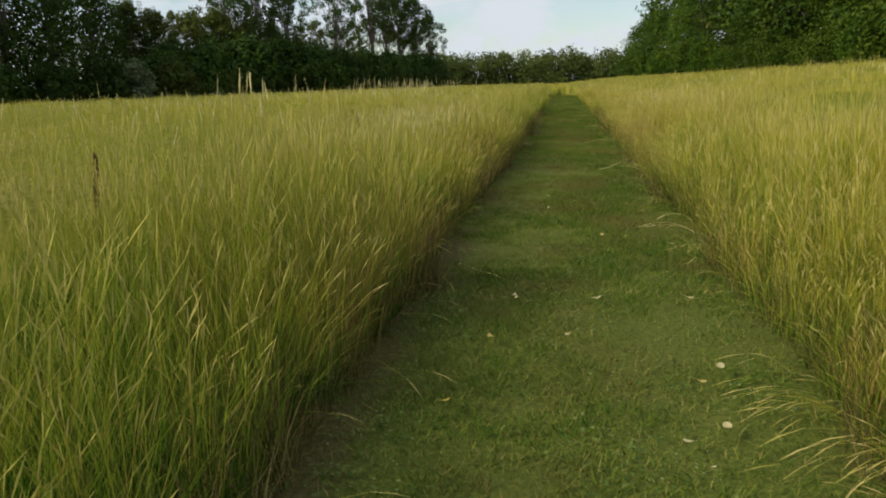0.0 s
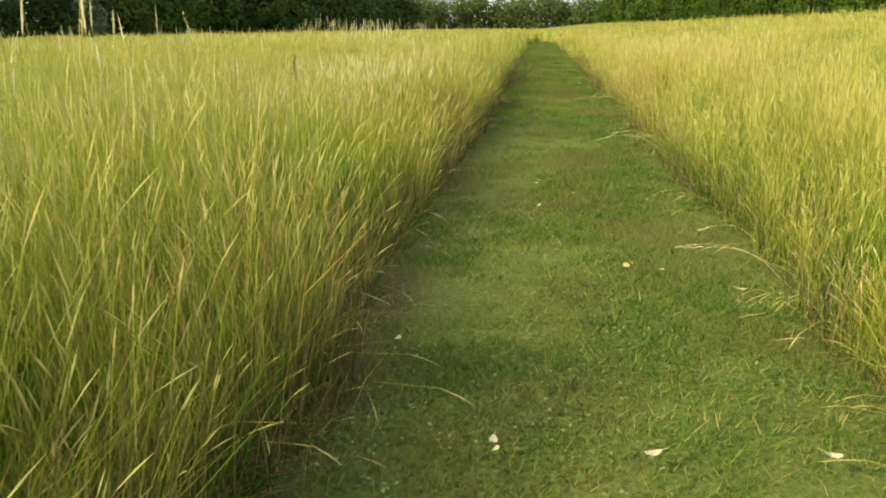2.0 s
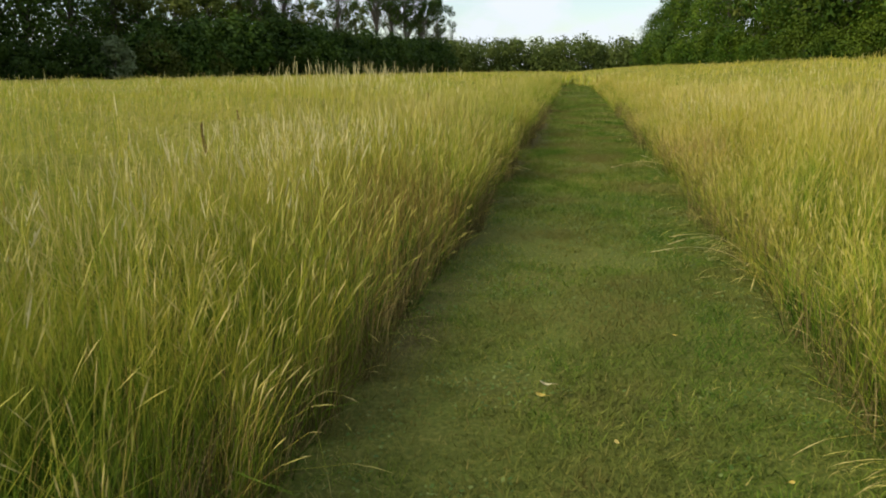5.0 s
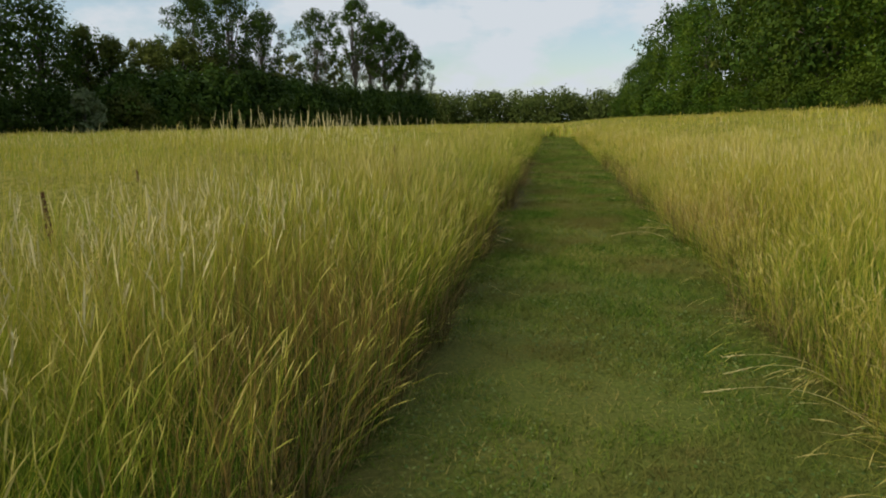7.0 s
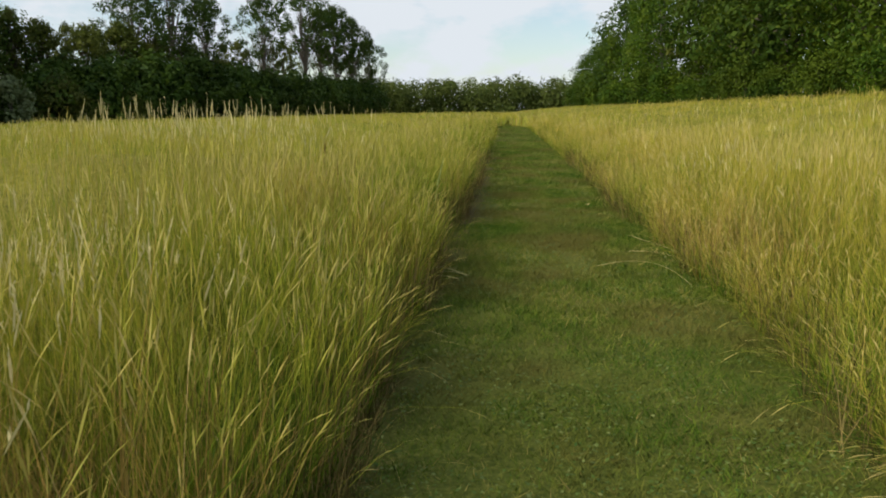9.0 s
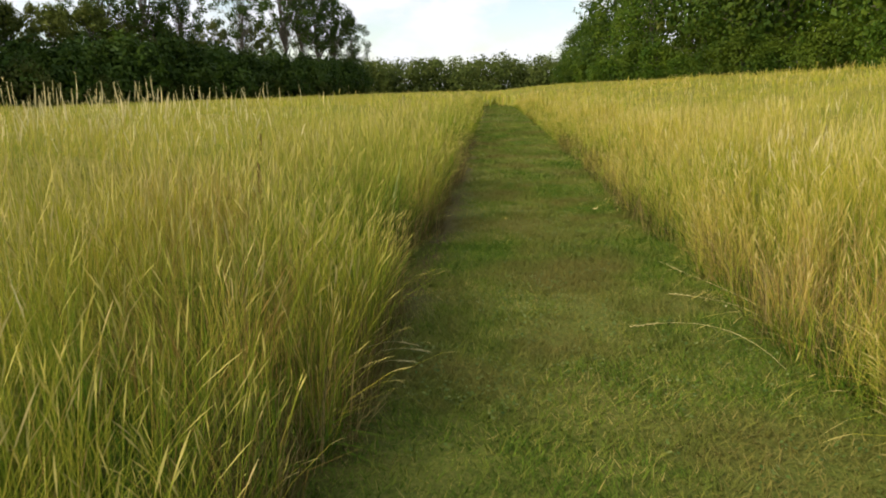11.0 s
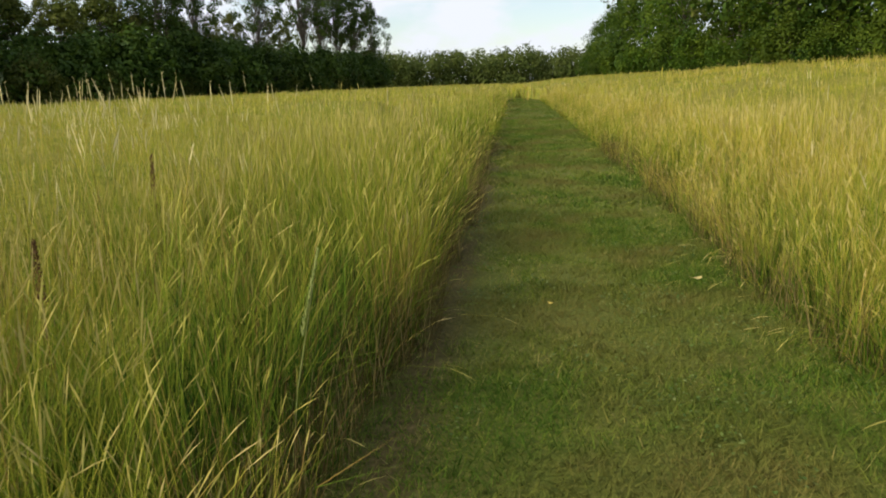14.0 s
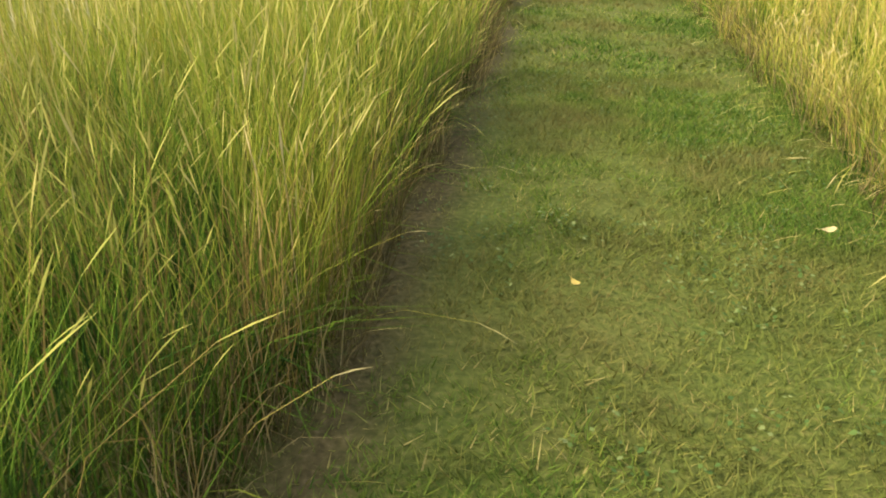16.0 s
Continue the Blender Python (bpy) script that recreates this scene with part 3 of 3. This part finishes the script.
# ---- trees ----
def trunk_mesh(name, h, girth, tips, low, rnd):
    """Tapered stem with limbs that reach towards the crown's clumps."""
    bm = bmesh.new()
    pts = [Vector((0, 0, -0.2))]
    for i in range(1, 6):
        pts.append(Vector((rnd.uniform(-0.02, 0.02) * h, rnd.uniform(-0.02, 0.02) * h, h * 0.86 * i / 5)))
    for i in range(5):
        tube(bm, pts[i], pts[i + 1], girth * (1 - 0.17 * i), girth * (1 - 0.17 * (i + 1)), 8)
    for tip in tips:
        z = max(low, min(tip.z * 0.65, h * 0.8)) * rnd.uniform(0.7, 1.0)
        f = min(4.99, z / (h * 0.86) * 5)
        s = pts[int(f)].lerp(pts[int(f) + 1], f % 1)
        mid = s.lerp(tip, 0.5) + Vector((0, 0, 0.06 * h * rnd.uniform(-0.3, 1)))
        g = girth * rnd.uniform(0.22, 0.4)
        tube(bm, s, mid, g, g * 0.6, 5)
        tube(bm, mid, tip, g * 0.6, g * 0.15, 5)
    me = bpy.data.meshes.new(name)
    bm.to_mesh(me)
    bm.free()
    me.materials.append(M_BARK)
    return me


def crown_mesh(name, clumps, leaves, size, mat, gen):
    """Leaves: small bent pairs of facets scattered in uneven clumps (centre, radii)."""
    vol = np.array([c[1][0] * c[1][1] * c[1][2] for c in clumps]) ** 0.7
    pick = gen.choice(len(clumps), leaves, p=vol / vol.sum())
    cen = np.array([c[0] for c in clumps])[pick]
    rad = np.array([c[1] for c in clumps])[pick]
    d = gen.normal(0, 1, (leaves, 3))
    d /= np.linalg.norm(d, axis=1)[:, None]
    sh = gen.random(leaves) ** 0.22
    bump = 1 + 0.22 * np.sin(d[:, 0] * 5 + pick) * np.sin(d[:, 1] * 4 + 2 * pick) + gen.normal(0, 0.08, leaves)
    p = cen + d * rad * (sh * bump)[:, None]
    c = d + np.array([0, 0, 0.45]) + gen.normal(0, 0.55, (leaves, 3))     # leaves face outward and up
    c /= np.linalg.norm(c, axis=1)[:, None]
    a = np.cross(c, gen.normal(0, 1, (leaves, 3)))
    a /= np.linalg.norm(a, axis=1)[:, None]
    b = np.cross(c, a)
    s = size * gen.uniform(0.6, 1.35, leaves)[:, None]
    v = np.stack([p - a * s, p - b * s * 0.55 + c * s * 0.2, p + b * s * 0.55 + c * s * 0.2, p + a * s * 1.1], 1).reshape(-1, 3)
    i = np.arange(leaves)[:, None] * 4
    tris = np.concatenate([i + [[0, 1, 2]], i + [[1, 3, 2]]])
    return mesh_from(name, v, np.zeros((0, 4), np.int32), tris, [mat])


def make_tree(kind, h, spread, low, n_clumps, leaves, size, mat, seed, label, airy=1.0):
    """kind: name. low: where the leaves begin. Returns an Empty at the foot with trunk and crown."""
    rnd = random.Random(seed)
    gen = np.random.default_rng(seed)
    clumps = []
    for i in range(n_clumps):
        f = (i + 0.5) / n_clumps
        z = low + (h - low) * (f ** 0.9) * 0.93
        wide = spread * (math.sin(math.pi * min(0.97, 0.18 + 0.8 * f)) ** 0.7)
        a = i * 2.4 + rnd.uniform(-0.5, 0.5)
        rr = wide * rnd.uniform(0.25, 0.85)
        r = spread * (rnd.uniform(0.26, 0.46) if airy == 1.0 else rnd.uniform(0.14, 0.40)) * airy
        clumps.append(((math.cos(a) * rr, math.sin(a) * rr, z), (r, r, r * rnd.uniform(0.6, 1.0))))
    clumps.append(((0, 0, h - spread * 0.25), (spread * 0.3 * airy, spread * 0.3 * airy, spread * 0.3)))
    ob = new(kind)
    tips = [Vector(c[0]) for c in clumps]
    part("trunk", trunk_mesh("trunk", h, (0.0065 if kind == "slender_tree" else 0.018) * h + 0.03, tips, low * 0.6, rnd), ob, "grey-brown bark")
    part("crown", crown_mesh("crown", clumps, leaves, size, mat, gen), ob)
    return tagged(ob, label, "tree" if kind != "hedge_shrub" else "shrub")


def place(src, spots, group):
    """Stands the first at its spot and copies it to the others: (x, y, size, turn)."""
    src["group"] = group
    for i, (x, y, s, turn) in enumerate(spots):
        m = pose(x, y, float(rise(x, y)) - 0.05, 0, 0, turn) @ Matrix.Scale(s, 4)
        if i == 0:
            src.matrix_basis = m
        else:
            copy_thing(src, m)


# -- the row of broad trees up the bank
right_a = make_tree("broadleaf_tree", 12.0, 4.6, 0.5, 30, 12500, 0.13, M_FOL_B, 11, "broad bushy green tree in the row on the bank")
right_b = make_tree("broadleaf_tree", 12.0, 4.4, 0.4, 32, 12500, 0.13, M_FOL_B, 12, "dense green tree leafed down to the grass")
right_c = make_tree("broadleaf_tree", 12.0, 4.8, 0.5, 28, 5600, 0.19, M_FOL_A, 13, "dark green tree in the row on the bank")
right_d = make_tree("broadleaf_tree", 12.0, 4.0, 2.5, 26, 6000, 0.17, M_FOL_C, 14, "light olive tree with an open crown above the row", 0.8)
place(right_a, [(20.5, 39, 1.0, 10), (21.4, 54, 1.22, 80), (20.2, 72, 1.0, 200), (19.6, 98, 1.20, 130), (19.4, 134, 0.97, 20)], "trees along the bank")
place(right_b, [(20.4, 31, 1.1, 0), (19.6, 47, 0.9, 140), (20.4, 63, 1.2, 250), (20.8, 82, 1.18, 60), (20.4, 111, 1.17, 300), (19.4, 148, 0.87, 40)], "trees along the bank")
place(right_c, [(24, 35, 1.3, 30), (25, 50, 1.35, 120), (24.5, 66, 1.3, 220), (24, 79, 1.2, 320), (19.8, 121, 1.03, 170), (19.4, 162, 0.68, 90)], "trees along the bank")
place(right_d, [(22.6, 89, 1.34, 0)], "trees along the bank")
shrub_r = make_tree("hedge_shrub", 4.0, 2.6, 0.2, 30, 5600, 0.11, M_FOL_B, 21, "bushy green shrub at the foot of the trees")
place(shrub_r, [(16.6, y, 0.85 + 0.25 * math.sin(y), y * 47 % 360) for y in (27, 33, 38, 43, 49, 55, 60, 67, 74, 82, 90, 99, 110, 122, 138, 152)], "shrubs along the bank")

# -- the thicket across the meadow, and the tall thin trees behind it
HEDGE = [(-46, 62), (-19, 136)]


def along(f, back=0.0):
    (x0, y0), (x1, y1) = HEDGE
    return x0 + (x1 - x0) * f - back * 0.94, y0 + (y1 - y0) * f + back * 0.34


shrub_l = make_tree("hedge_shrub", 6.0, 4.0, 0.2, 40, 3700, 0.22, M_FOL_A, 31, "dark dense thicket shrub at the far edge of the meadow")
spots = []
for i in range(28):
    f = -0.14 + i * 1.14 / 27
    x, y = along(f, (i % 2) * 1.5)
    tall = np.interp(f, [0.0, 0.15, 0.22, 0.31, 0.45, 0.57, 0.69, 1.0], [4.0, 4.6, 6.4, 7.4, 7.8, 7.2, 6.7, 6.3])
    spots.append((x, y, float(tall) / 5.0 + 0.08 * math.sin(i * 2.3), i * 77 % 360))
place(shrub_l, spots, "thicket shrubs")
olive = make_tree("hedge_shrub", 6.0, 3.8, 0.2, 34, 5000, 0.19, M_FOL_C, 32, "olive-green shrub with reddish tints in the thicket")
place(olive, [(*along(f, -1.6), 0.74, f * 900) for f in (0.2, 0.3, 0.42, 0.5, 0.58, 0.66, 0.73, 0.8, 0.87, 0.95)], "thicket shrubs")
silver = make_tree("hedge_shrub", 4.6, 2.0, 0.6, 18, 2200, 0.17, M_FOL_D, 33, "pale silvery shrub before the thicket")
place(silver, [(*along(0.13, -2.5), 1.0, 20)], "thicket shrubs")
left_a = make_tree("slender_tree", 16.0, 4.2, 8.0, 74, 5200, 0.135, M_FOL_A, 41, "tall slender tree with an open dark crown", 0.48)
left_b = make_tree("slender_tree", 16.0, 3.2, 7.0, 50, 4000, 0.13, M_FOL_C, 42, "thin tree with sparse leaves and pale stems", 0.52)
left_c = make_tree("broadleaf_tree", 15.0, 5.0, 1.5, 46, 6400, 0.21, M_FOL_A, 43, "large dark tree at the end of the thicket")
left_d = make_tree("slender_tree", 16.0, 5.4, 7.0, 84, 7600, 0.14, M_FOL_A, 44, "tall broad-crowned tree behind the thicket", 0.48)
left_e = make_tree("broadleaf_tree", 12.0, 4.4, 2.0, 36, 4600, 0.18, M_FOL_C, 45, "olive-green tree with a loose crown in the thicket", 0.8)
place(left_a, [(*along(f, 5.0), h / 15, f * 1000) for f, h in ((0.55, 15.2), (0.70, 16.4), (0.83, 19.2), (0.885, 16.0), (1.01, 15.8))], "slender trees behind the thicket")
place(left_b, [(*along(f, 5.5), h / 15, f * 700) for f, h in ((0.215, 10.8), (0.25, 13.2), (0.292, 14.0), (0.34, 13.8), (0.60, 13.6), (0.635, 14.2), (0.66, 13.0), (0.735, 14.0), (0.765, 15.5), (0.79, 14.5))], "slender trees behind the thicket")
place(left_d, [(*along(f, 5.0), h / 15, f * 800) for f, h in ((0.40, 15.6), (0.48, 16.8), (0.945, 16.6), (1.08, 12.8))], "slender trees behind the thicket")
place(left_c, [(*along(f, 6.5), s, f * 500) for f, s in ((-0.14, 1.1), (-0.04, 1.05), (0.04, 0.98), (0.10, 0.92), (0.16, 0.84), (0.215, 0.70))], "dark trees behind the thicket")
place(left_e, [(*along(f, 4.0), s, f * 900) for f, s in ((0.24, 0.88), (0.30, 1.0), (0.36, 1.08), (0.42, 0.95), (0.50, 0.92), (0.57, 0.8))], "olive trees in the thicket")


# -- woods that close the valley, far away
def far_woods():
    gen = np.random.default_rng(5)
    clumps = []
    for i in range(230):
        f = (i % 150) / 149 if i < 150 else (i - 150) / 79
        x = -75 + 140 * f + gen.uniform(-2, 2)
        y = 225 - 30 * abs(f - 0.45) + gen.uniform(-6, 10) + (0 if i < 150 else 60)
        top = 8.2 + 1.0 * math.sin(i * 0.31) + 0.8 * math.sin(i * 0.9 + 1) + (0 if i < 150 else 3.2)
        for k in range(6):
            r = gen.uniform(1.5, 3.0)
            clumps.append(((x + gen.uniform(-2.5, 2.5), y + gen.uniform(-3, 3), top * (k + 0.3) / 6.0), (r, r, r * 0.8)))
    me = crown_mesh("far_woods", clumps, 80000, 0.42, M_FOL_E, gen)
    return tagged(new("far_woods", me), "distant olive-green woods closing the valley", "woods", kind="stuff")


far_woods()


# ---- fallen leaves on the path ----
def leaf_material():
    m, t = material("fallen_leaf")
    inf = t.nodes.new("ShaderNodeObjectInfo")
    c = ramp(t, inf.outputs["Random"], [(0.0, (0.60, 0.45, 0.06)), (0.5, (0.70, 0.64, 0.38)), (1.0, (0.66, 0.62, 0.42))])
    plant_shader(t, mixed(t, noise_fac(t, 60.0), c, (0.30, 0.20, 0.06)), 0.2)
    return m


M_FALLEN = leaf_material()


def fallen_leaf():
    bm = bmesh.new()
    rim = []
    for i in range(10):
        w = 2 * math.pi * i / 10
        x, y = 0.030 * math.cos(w), 0.017 * math.sin(w) * (1 + 0.25 * math.cos(w))
        rim.append(bm.verts.new((x, y, 0.012 * (x / 0.03) ** 2 + 0.25 * abs(y))))
    mid = bm.verts.new((0, 0, 0))
    for i in range(10):
        bm.faces.new((mid, rim[i], rim[(i + 1) % 10]))
    tube(bm, (-0.03, 0, 0.012), (-0.052, 0.004, 0.016), 0.0012, 0.0008, 4)
    me = bpy.data.meshes.new("fallen_leaf")
    bm.to_mesh(me)
    bm.free()
    me.materials.append(M_FALLEN)
    return tagged(new("fallen_leaf", me), "small yellowed leaf lying on the mown grass", "leaf", "fallen leaves")


LEAVES = [(0.70, 3.14), (0.82, 3.32), (-0.26, 3.67), (0.15, 3.74), (-0.16, 4.43), (1.05, 5.97), (0.90, 7.98), (0.36, 8.17), (0.10, 8.64), (0.07, 7.71), (0.56, 6.36), (-0.39, 2.85), (0.71, 2.70), (0.54, 2.57), (0.59, 2.39), (-0.26, 3.66), (0.89, 4.44), (-0.15, 4.38), (0.14, 3.72), (0.34, 4.40), (-0.59, 5.20), (0.74, 9.34), (0.70, 6.26), (0.52, 6.30), (0.08, 8.53), (1.54, 16.38), (0.35, 19.51), (1.34, 20.06)]
leaf = fallen_leaf()
for i, (x, y) in enumerate(LEAVES):
    m = pose(x, y, 0.058, 8 * math.sin(i), 8 * math.cos(i * 2), i * 67) @ Matrix.Scale(0.85 + 0.35 * math.sin(i * 1.7), 4)
    if i == 0:
        leaf.matrix_basis = m
    else:
        copy_thing(leaf, m)


# ---- flattened straw and a green ear at the path's edge ----
def straw_bundle(seed):
    gen = np.random.default_rng(seed)
    r = Ribbons()
    n = 26
    base = np.stack([gen.normal(0, 0.05, n), gen.normal(0, 0.09, n), np.full(n, 0.02)], 1)
    l = gen.uniform(0.3, 0.75, n)
    a = gen.normal(0, 0.28, n)
    lean = np.stack([-np.cos(a) * l, np.sin(a) * l], 1)
    h = 0.36 * l + gen.uniform(0.02, 0.10, n)
    r.add(base, h, lean, [(0, 0.7), (0.35, 0.7), (0.75, 0.6), (0.88, 1.5), (1, 0)], gen.uniform(0.003, 0.006, n), gen.uniform(0.5, 1.0, n), [1, 1, 2, 2], 1.1)
    return tagged(new("flattened_straw", r.build("flattened_straw", MATS)), "pale flattened straw stalks lying over the mown edge", "straw", "flattened straw", "stuff")


straw = straw_bundle(5)
for i, (x, y, turn, size) in enumerate([(1.38, 2.55, 20, 0.9), (1.22, 2.95, 5, 0.8), (1.72, 16.65, 10, 0.55), (1.60, 11.4, 15, 0.75), (1.66, 12.4, -10, 0.6), (1.42, 8.1, 5, 0.6), (1.35, 5.9, 25, 0.6), (1.92, 20.6, 10, 0.6)]):
    m = pose(x, y, float(rise(x, y)) + 0.02, 0, 0, turn) @ Matrix.Scale(size, 4)
    if i == 0:
        straw.matrix_basis = m
    else:
        copy_thing(straw, m)


def green_ear():
    m, t = material("green_ear")
    geo = t.nodes.new("ShaderNodeNewGeometry")
    plant_shader(t, ramp(t, geo.outputs["Random Per Island"], [(0.0, (0.20, 0.27, 0.05)), (1.0, (0.46, 0.48, 0.18))]), 0.3)
    rnd = random.Random(9)
    ob = new("grass_ear")
    bm = bmesh.new()
    tube(bm, (-0.10, 0.05, -0.02), (-0.04, 0.02, 0.4), 0.0028, 0.0022, 5)
    tube(bm, (-0.04, 0.02, 0.4), (0.06, 0.0, 0.86), 0.0022, 0.001, 5)
    me = bpy.data.meshes.new("stem")
    bm.to_mesh(me)
    bm.free()
    me.materials.append(m)
    part("stem", me, ob)
    bm = bmesh.new()
    for i in range(60):
        f = i / 59
        c = Vector((-0.01 + 0.07 * f, 0.01 - 0.01 * f, 0.58 + 0.28 * f))
        w = i * 2.4
        d = Vector((math.cos(w) * 0.5, math.sin(w) * 0.5, 1.0)).normalized()
        tube(bm, c, c + d * 0.020 * (1.1 - 0.5 * f), 0.0035, 0.0006, 5)
    me = bpy.data.meshes.new("ear")
    bm.to_mesh(me)
    bm.free()
    me.materials.append(m)
    part("ear", me, ob, "pale green ear of spikelets")
    ob.matrix_basis = pose(-0.56, 17.46, float(rise(-0.56, 17.46)))
    return tagged(ob, "single green grass ear leaning out of the meadow edge", "grass")


green_ear()


# ---- broad small leaves of clover and daisy in the mown path ----
def path_weeds():
    m, t = material("clover_leaf")
    geo = t.nodes.new("ShaderNodeNewGeometry")
    plant_shader(t, ramp(t, geo.outputs["Random Per Island"], [(0.0, (0.045, 0.090, 0.014)), (0.6, (0.10, 0.155, 0.028)), (1.0, (0.20, 0.225, 0.07))]), 0.25, 0.6, 0.2)
    gen = np.random.default_rng(17)
    n = 26000
    y = gen.uniform(1.2, 23, n)
    x = middle(y) + gen.uniform(-0.95, 1.15, n)
    keep = 0.7 * patchy(x, y, 0.5, 31) + 0.5 * patchy(x, y, 0.16, 32) > 0.12
    x, y = x[keep], y[keep]
    n = len(x)
    p = np.stack([x, y, rise(x, y) + gen.uniform(0.018, 0.05, n)], 1)
    w = gen.uniform(0, 6.283, n)
    a = np.stack([np.cos(w), np.sin(w), gen.uniform(-0.1, 0.6, n)], 1)
    b = np.stack([-np.sin(w), np.cos(w), gen.uniform(-0.3, 0.3, n)], 1)
    s = gen.uniform(0.005, 0.012, n)[:, None]
    v = np.stack([p - a * s, p - b * s * 0.7 + a * s * 0.2, p + a * s, p + b * s * 0.7 + a * s * 0.2], 1).reshape(-1, 3)
    i = np.arange(n)[:, None] * 4
    me = mesh_from("path_weeds", v, np.zeros((0, 4), np.int32), np.concatenate([i + [[0, 1, 3]], i + [[1, 2, 3]]]), [m])
    return tagged(new("path_weeds", me), "small broad clover and daisy leaves among the mown grass", "weeds", kind="stuff")


path_weeds()


# ---- long stalks that have fallen out of the meadow onto the path ----
def fallen_stalk(foot, tip, arch):
    """foot and tip on the ground plan, arch: how high the bend stands."""
    ob = new("fallen_stalk")
    (x0, y0), (x1, y1) = foot, tip
    ob.matrix_basis = pose(x0, y0, float(rise(x0, y0)))
    dx, dy = x1 - x0, y1 - y0
    pts = [Vector((dx * f + 0.03 * math.sin(5 * f) * dy, dy * f - 0.03 * math.sin(5 * f) * dx, arch * 2.8 * f * (1 - f) * (1.2 - 0.4 * f) + 0.05 * f)) for f in [k / 10 for k in range(11)]]
    bm = bmesh.new()
    for k in range(9):
        tube(bm, pts[k], pts[k + 1], 0.0014 - 0.00006 * k, 0.0014 - 0.00006 * (k + 1), 5)
    me = bpy.data.meshes.new("stem")
    bm.to_mesh(me)
    bm.free()
    me.materials.append(M_STRAW)
    part("stem", me, ob)
    rnd = random.Random(int(1000 * abs(x0 + y0)))
    bm = bmesh.new()
    for k in range(26):
        f = k / 25
        c = pts[8].lerp(pts[10], f)
        d = (pts[10] - pts[8]).normalized() + Vector((rnd.gauss(0, 0.35), rnd.gauss(0, 0.35), rnd.gauss(0, 0.35)))
        tube(bm, c, c + d.normalized() * 0.018, 0.0022, 0.0005, 4)
    me = bpy.data.meshes.new("seed_head")
    bm.to_mesh(me)
    bm.free()
    me.materials.append(M_STRAW)
    part("seed_head", me, ob, "dry spikelets")
    return tagged(ob, "long pale dry grass stalk bent down onto the path", "straw", "fallen stalks")


def straw_material():
    m, t = material("pale_straw")
    plant_shader(t, ramp(t, noise_fac(t, 30.0), [(0.3, (0.34, 0.28, 0.10)), (0.7, (0.60, 0.52, 0.27))]), 0.15, 0.6, 0.2)
    return m


M_STRAW = straw_material()
STALKS = [((1.55, 15.50), (0.92, 16.05), 0.16), ((1.75, 15.9), (1.31, 16.71), 0.10), ((1.72, 15.3), (1.51, 17.6), 0.10), ((1.40, 6.45), (0.93, 6.74), 0.09), ((1.42, 6.85), (1.11, 7.15), 0.14), ((1.36, 6.3), (0.89, 6.75), 0.14), ((1.60, 11.5), (1.07, 11.73), 0.10), ((1.52, 10.9), (0.85, 11.17), 0.14), ((1.55, 11.1), (1.02, 11.45), 0.18), ((-0.72, 15.25), (-0.26, 15.72), 0.16), ((-0.70, 15.1), (-0.26, 15.48), 0.12), ((-0.66, 15.45), (-0.20, 15.62), 0.10), ((-1.12, 5.6), (-0.80, 6.09), 0.14), ((-1.15, 5.3), (-0.70, 5.62), 0.20), ((-0.98, 12.0), (-0.57, 12.73), 0.12), ((-0.95, 11.5), (-0.62, 12.2), 0.15)]
for foot, tip, arch in STALKS:
    fallen_stalk(foot, tip, arch)
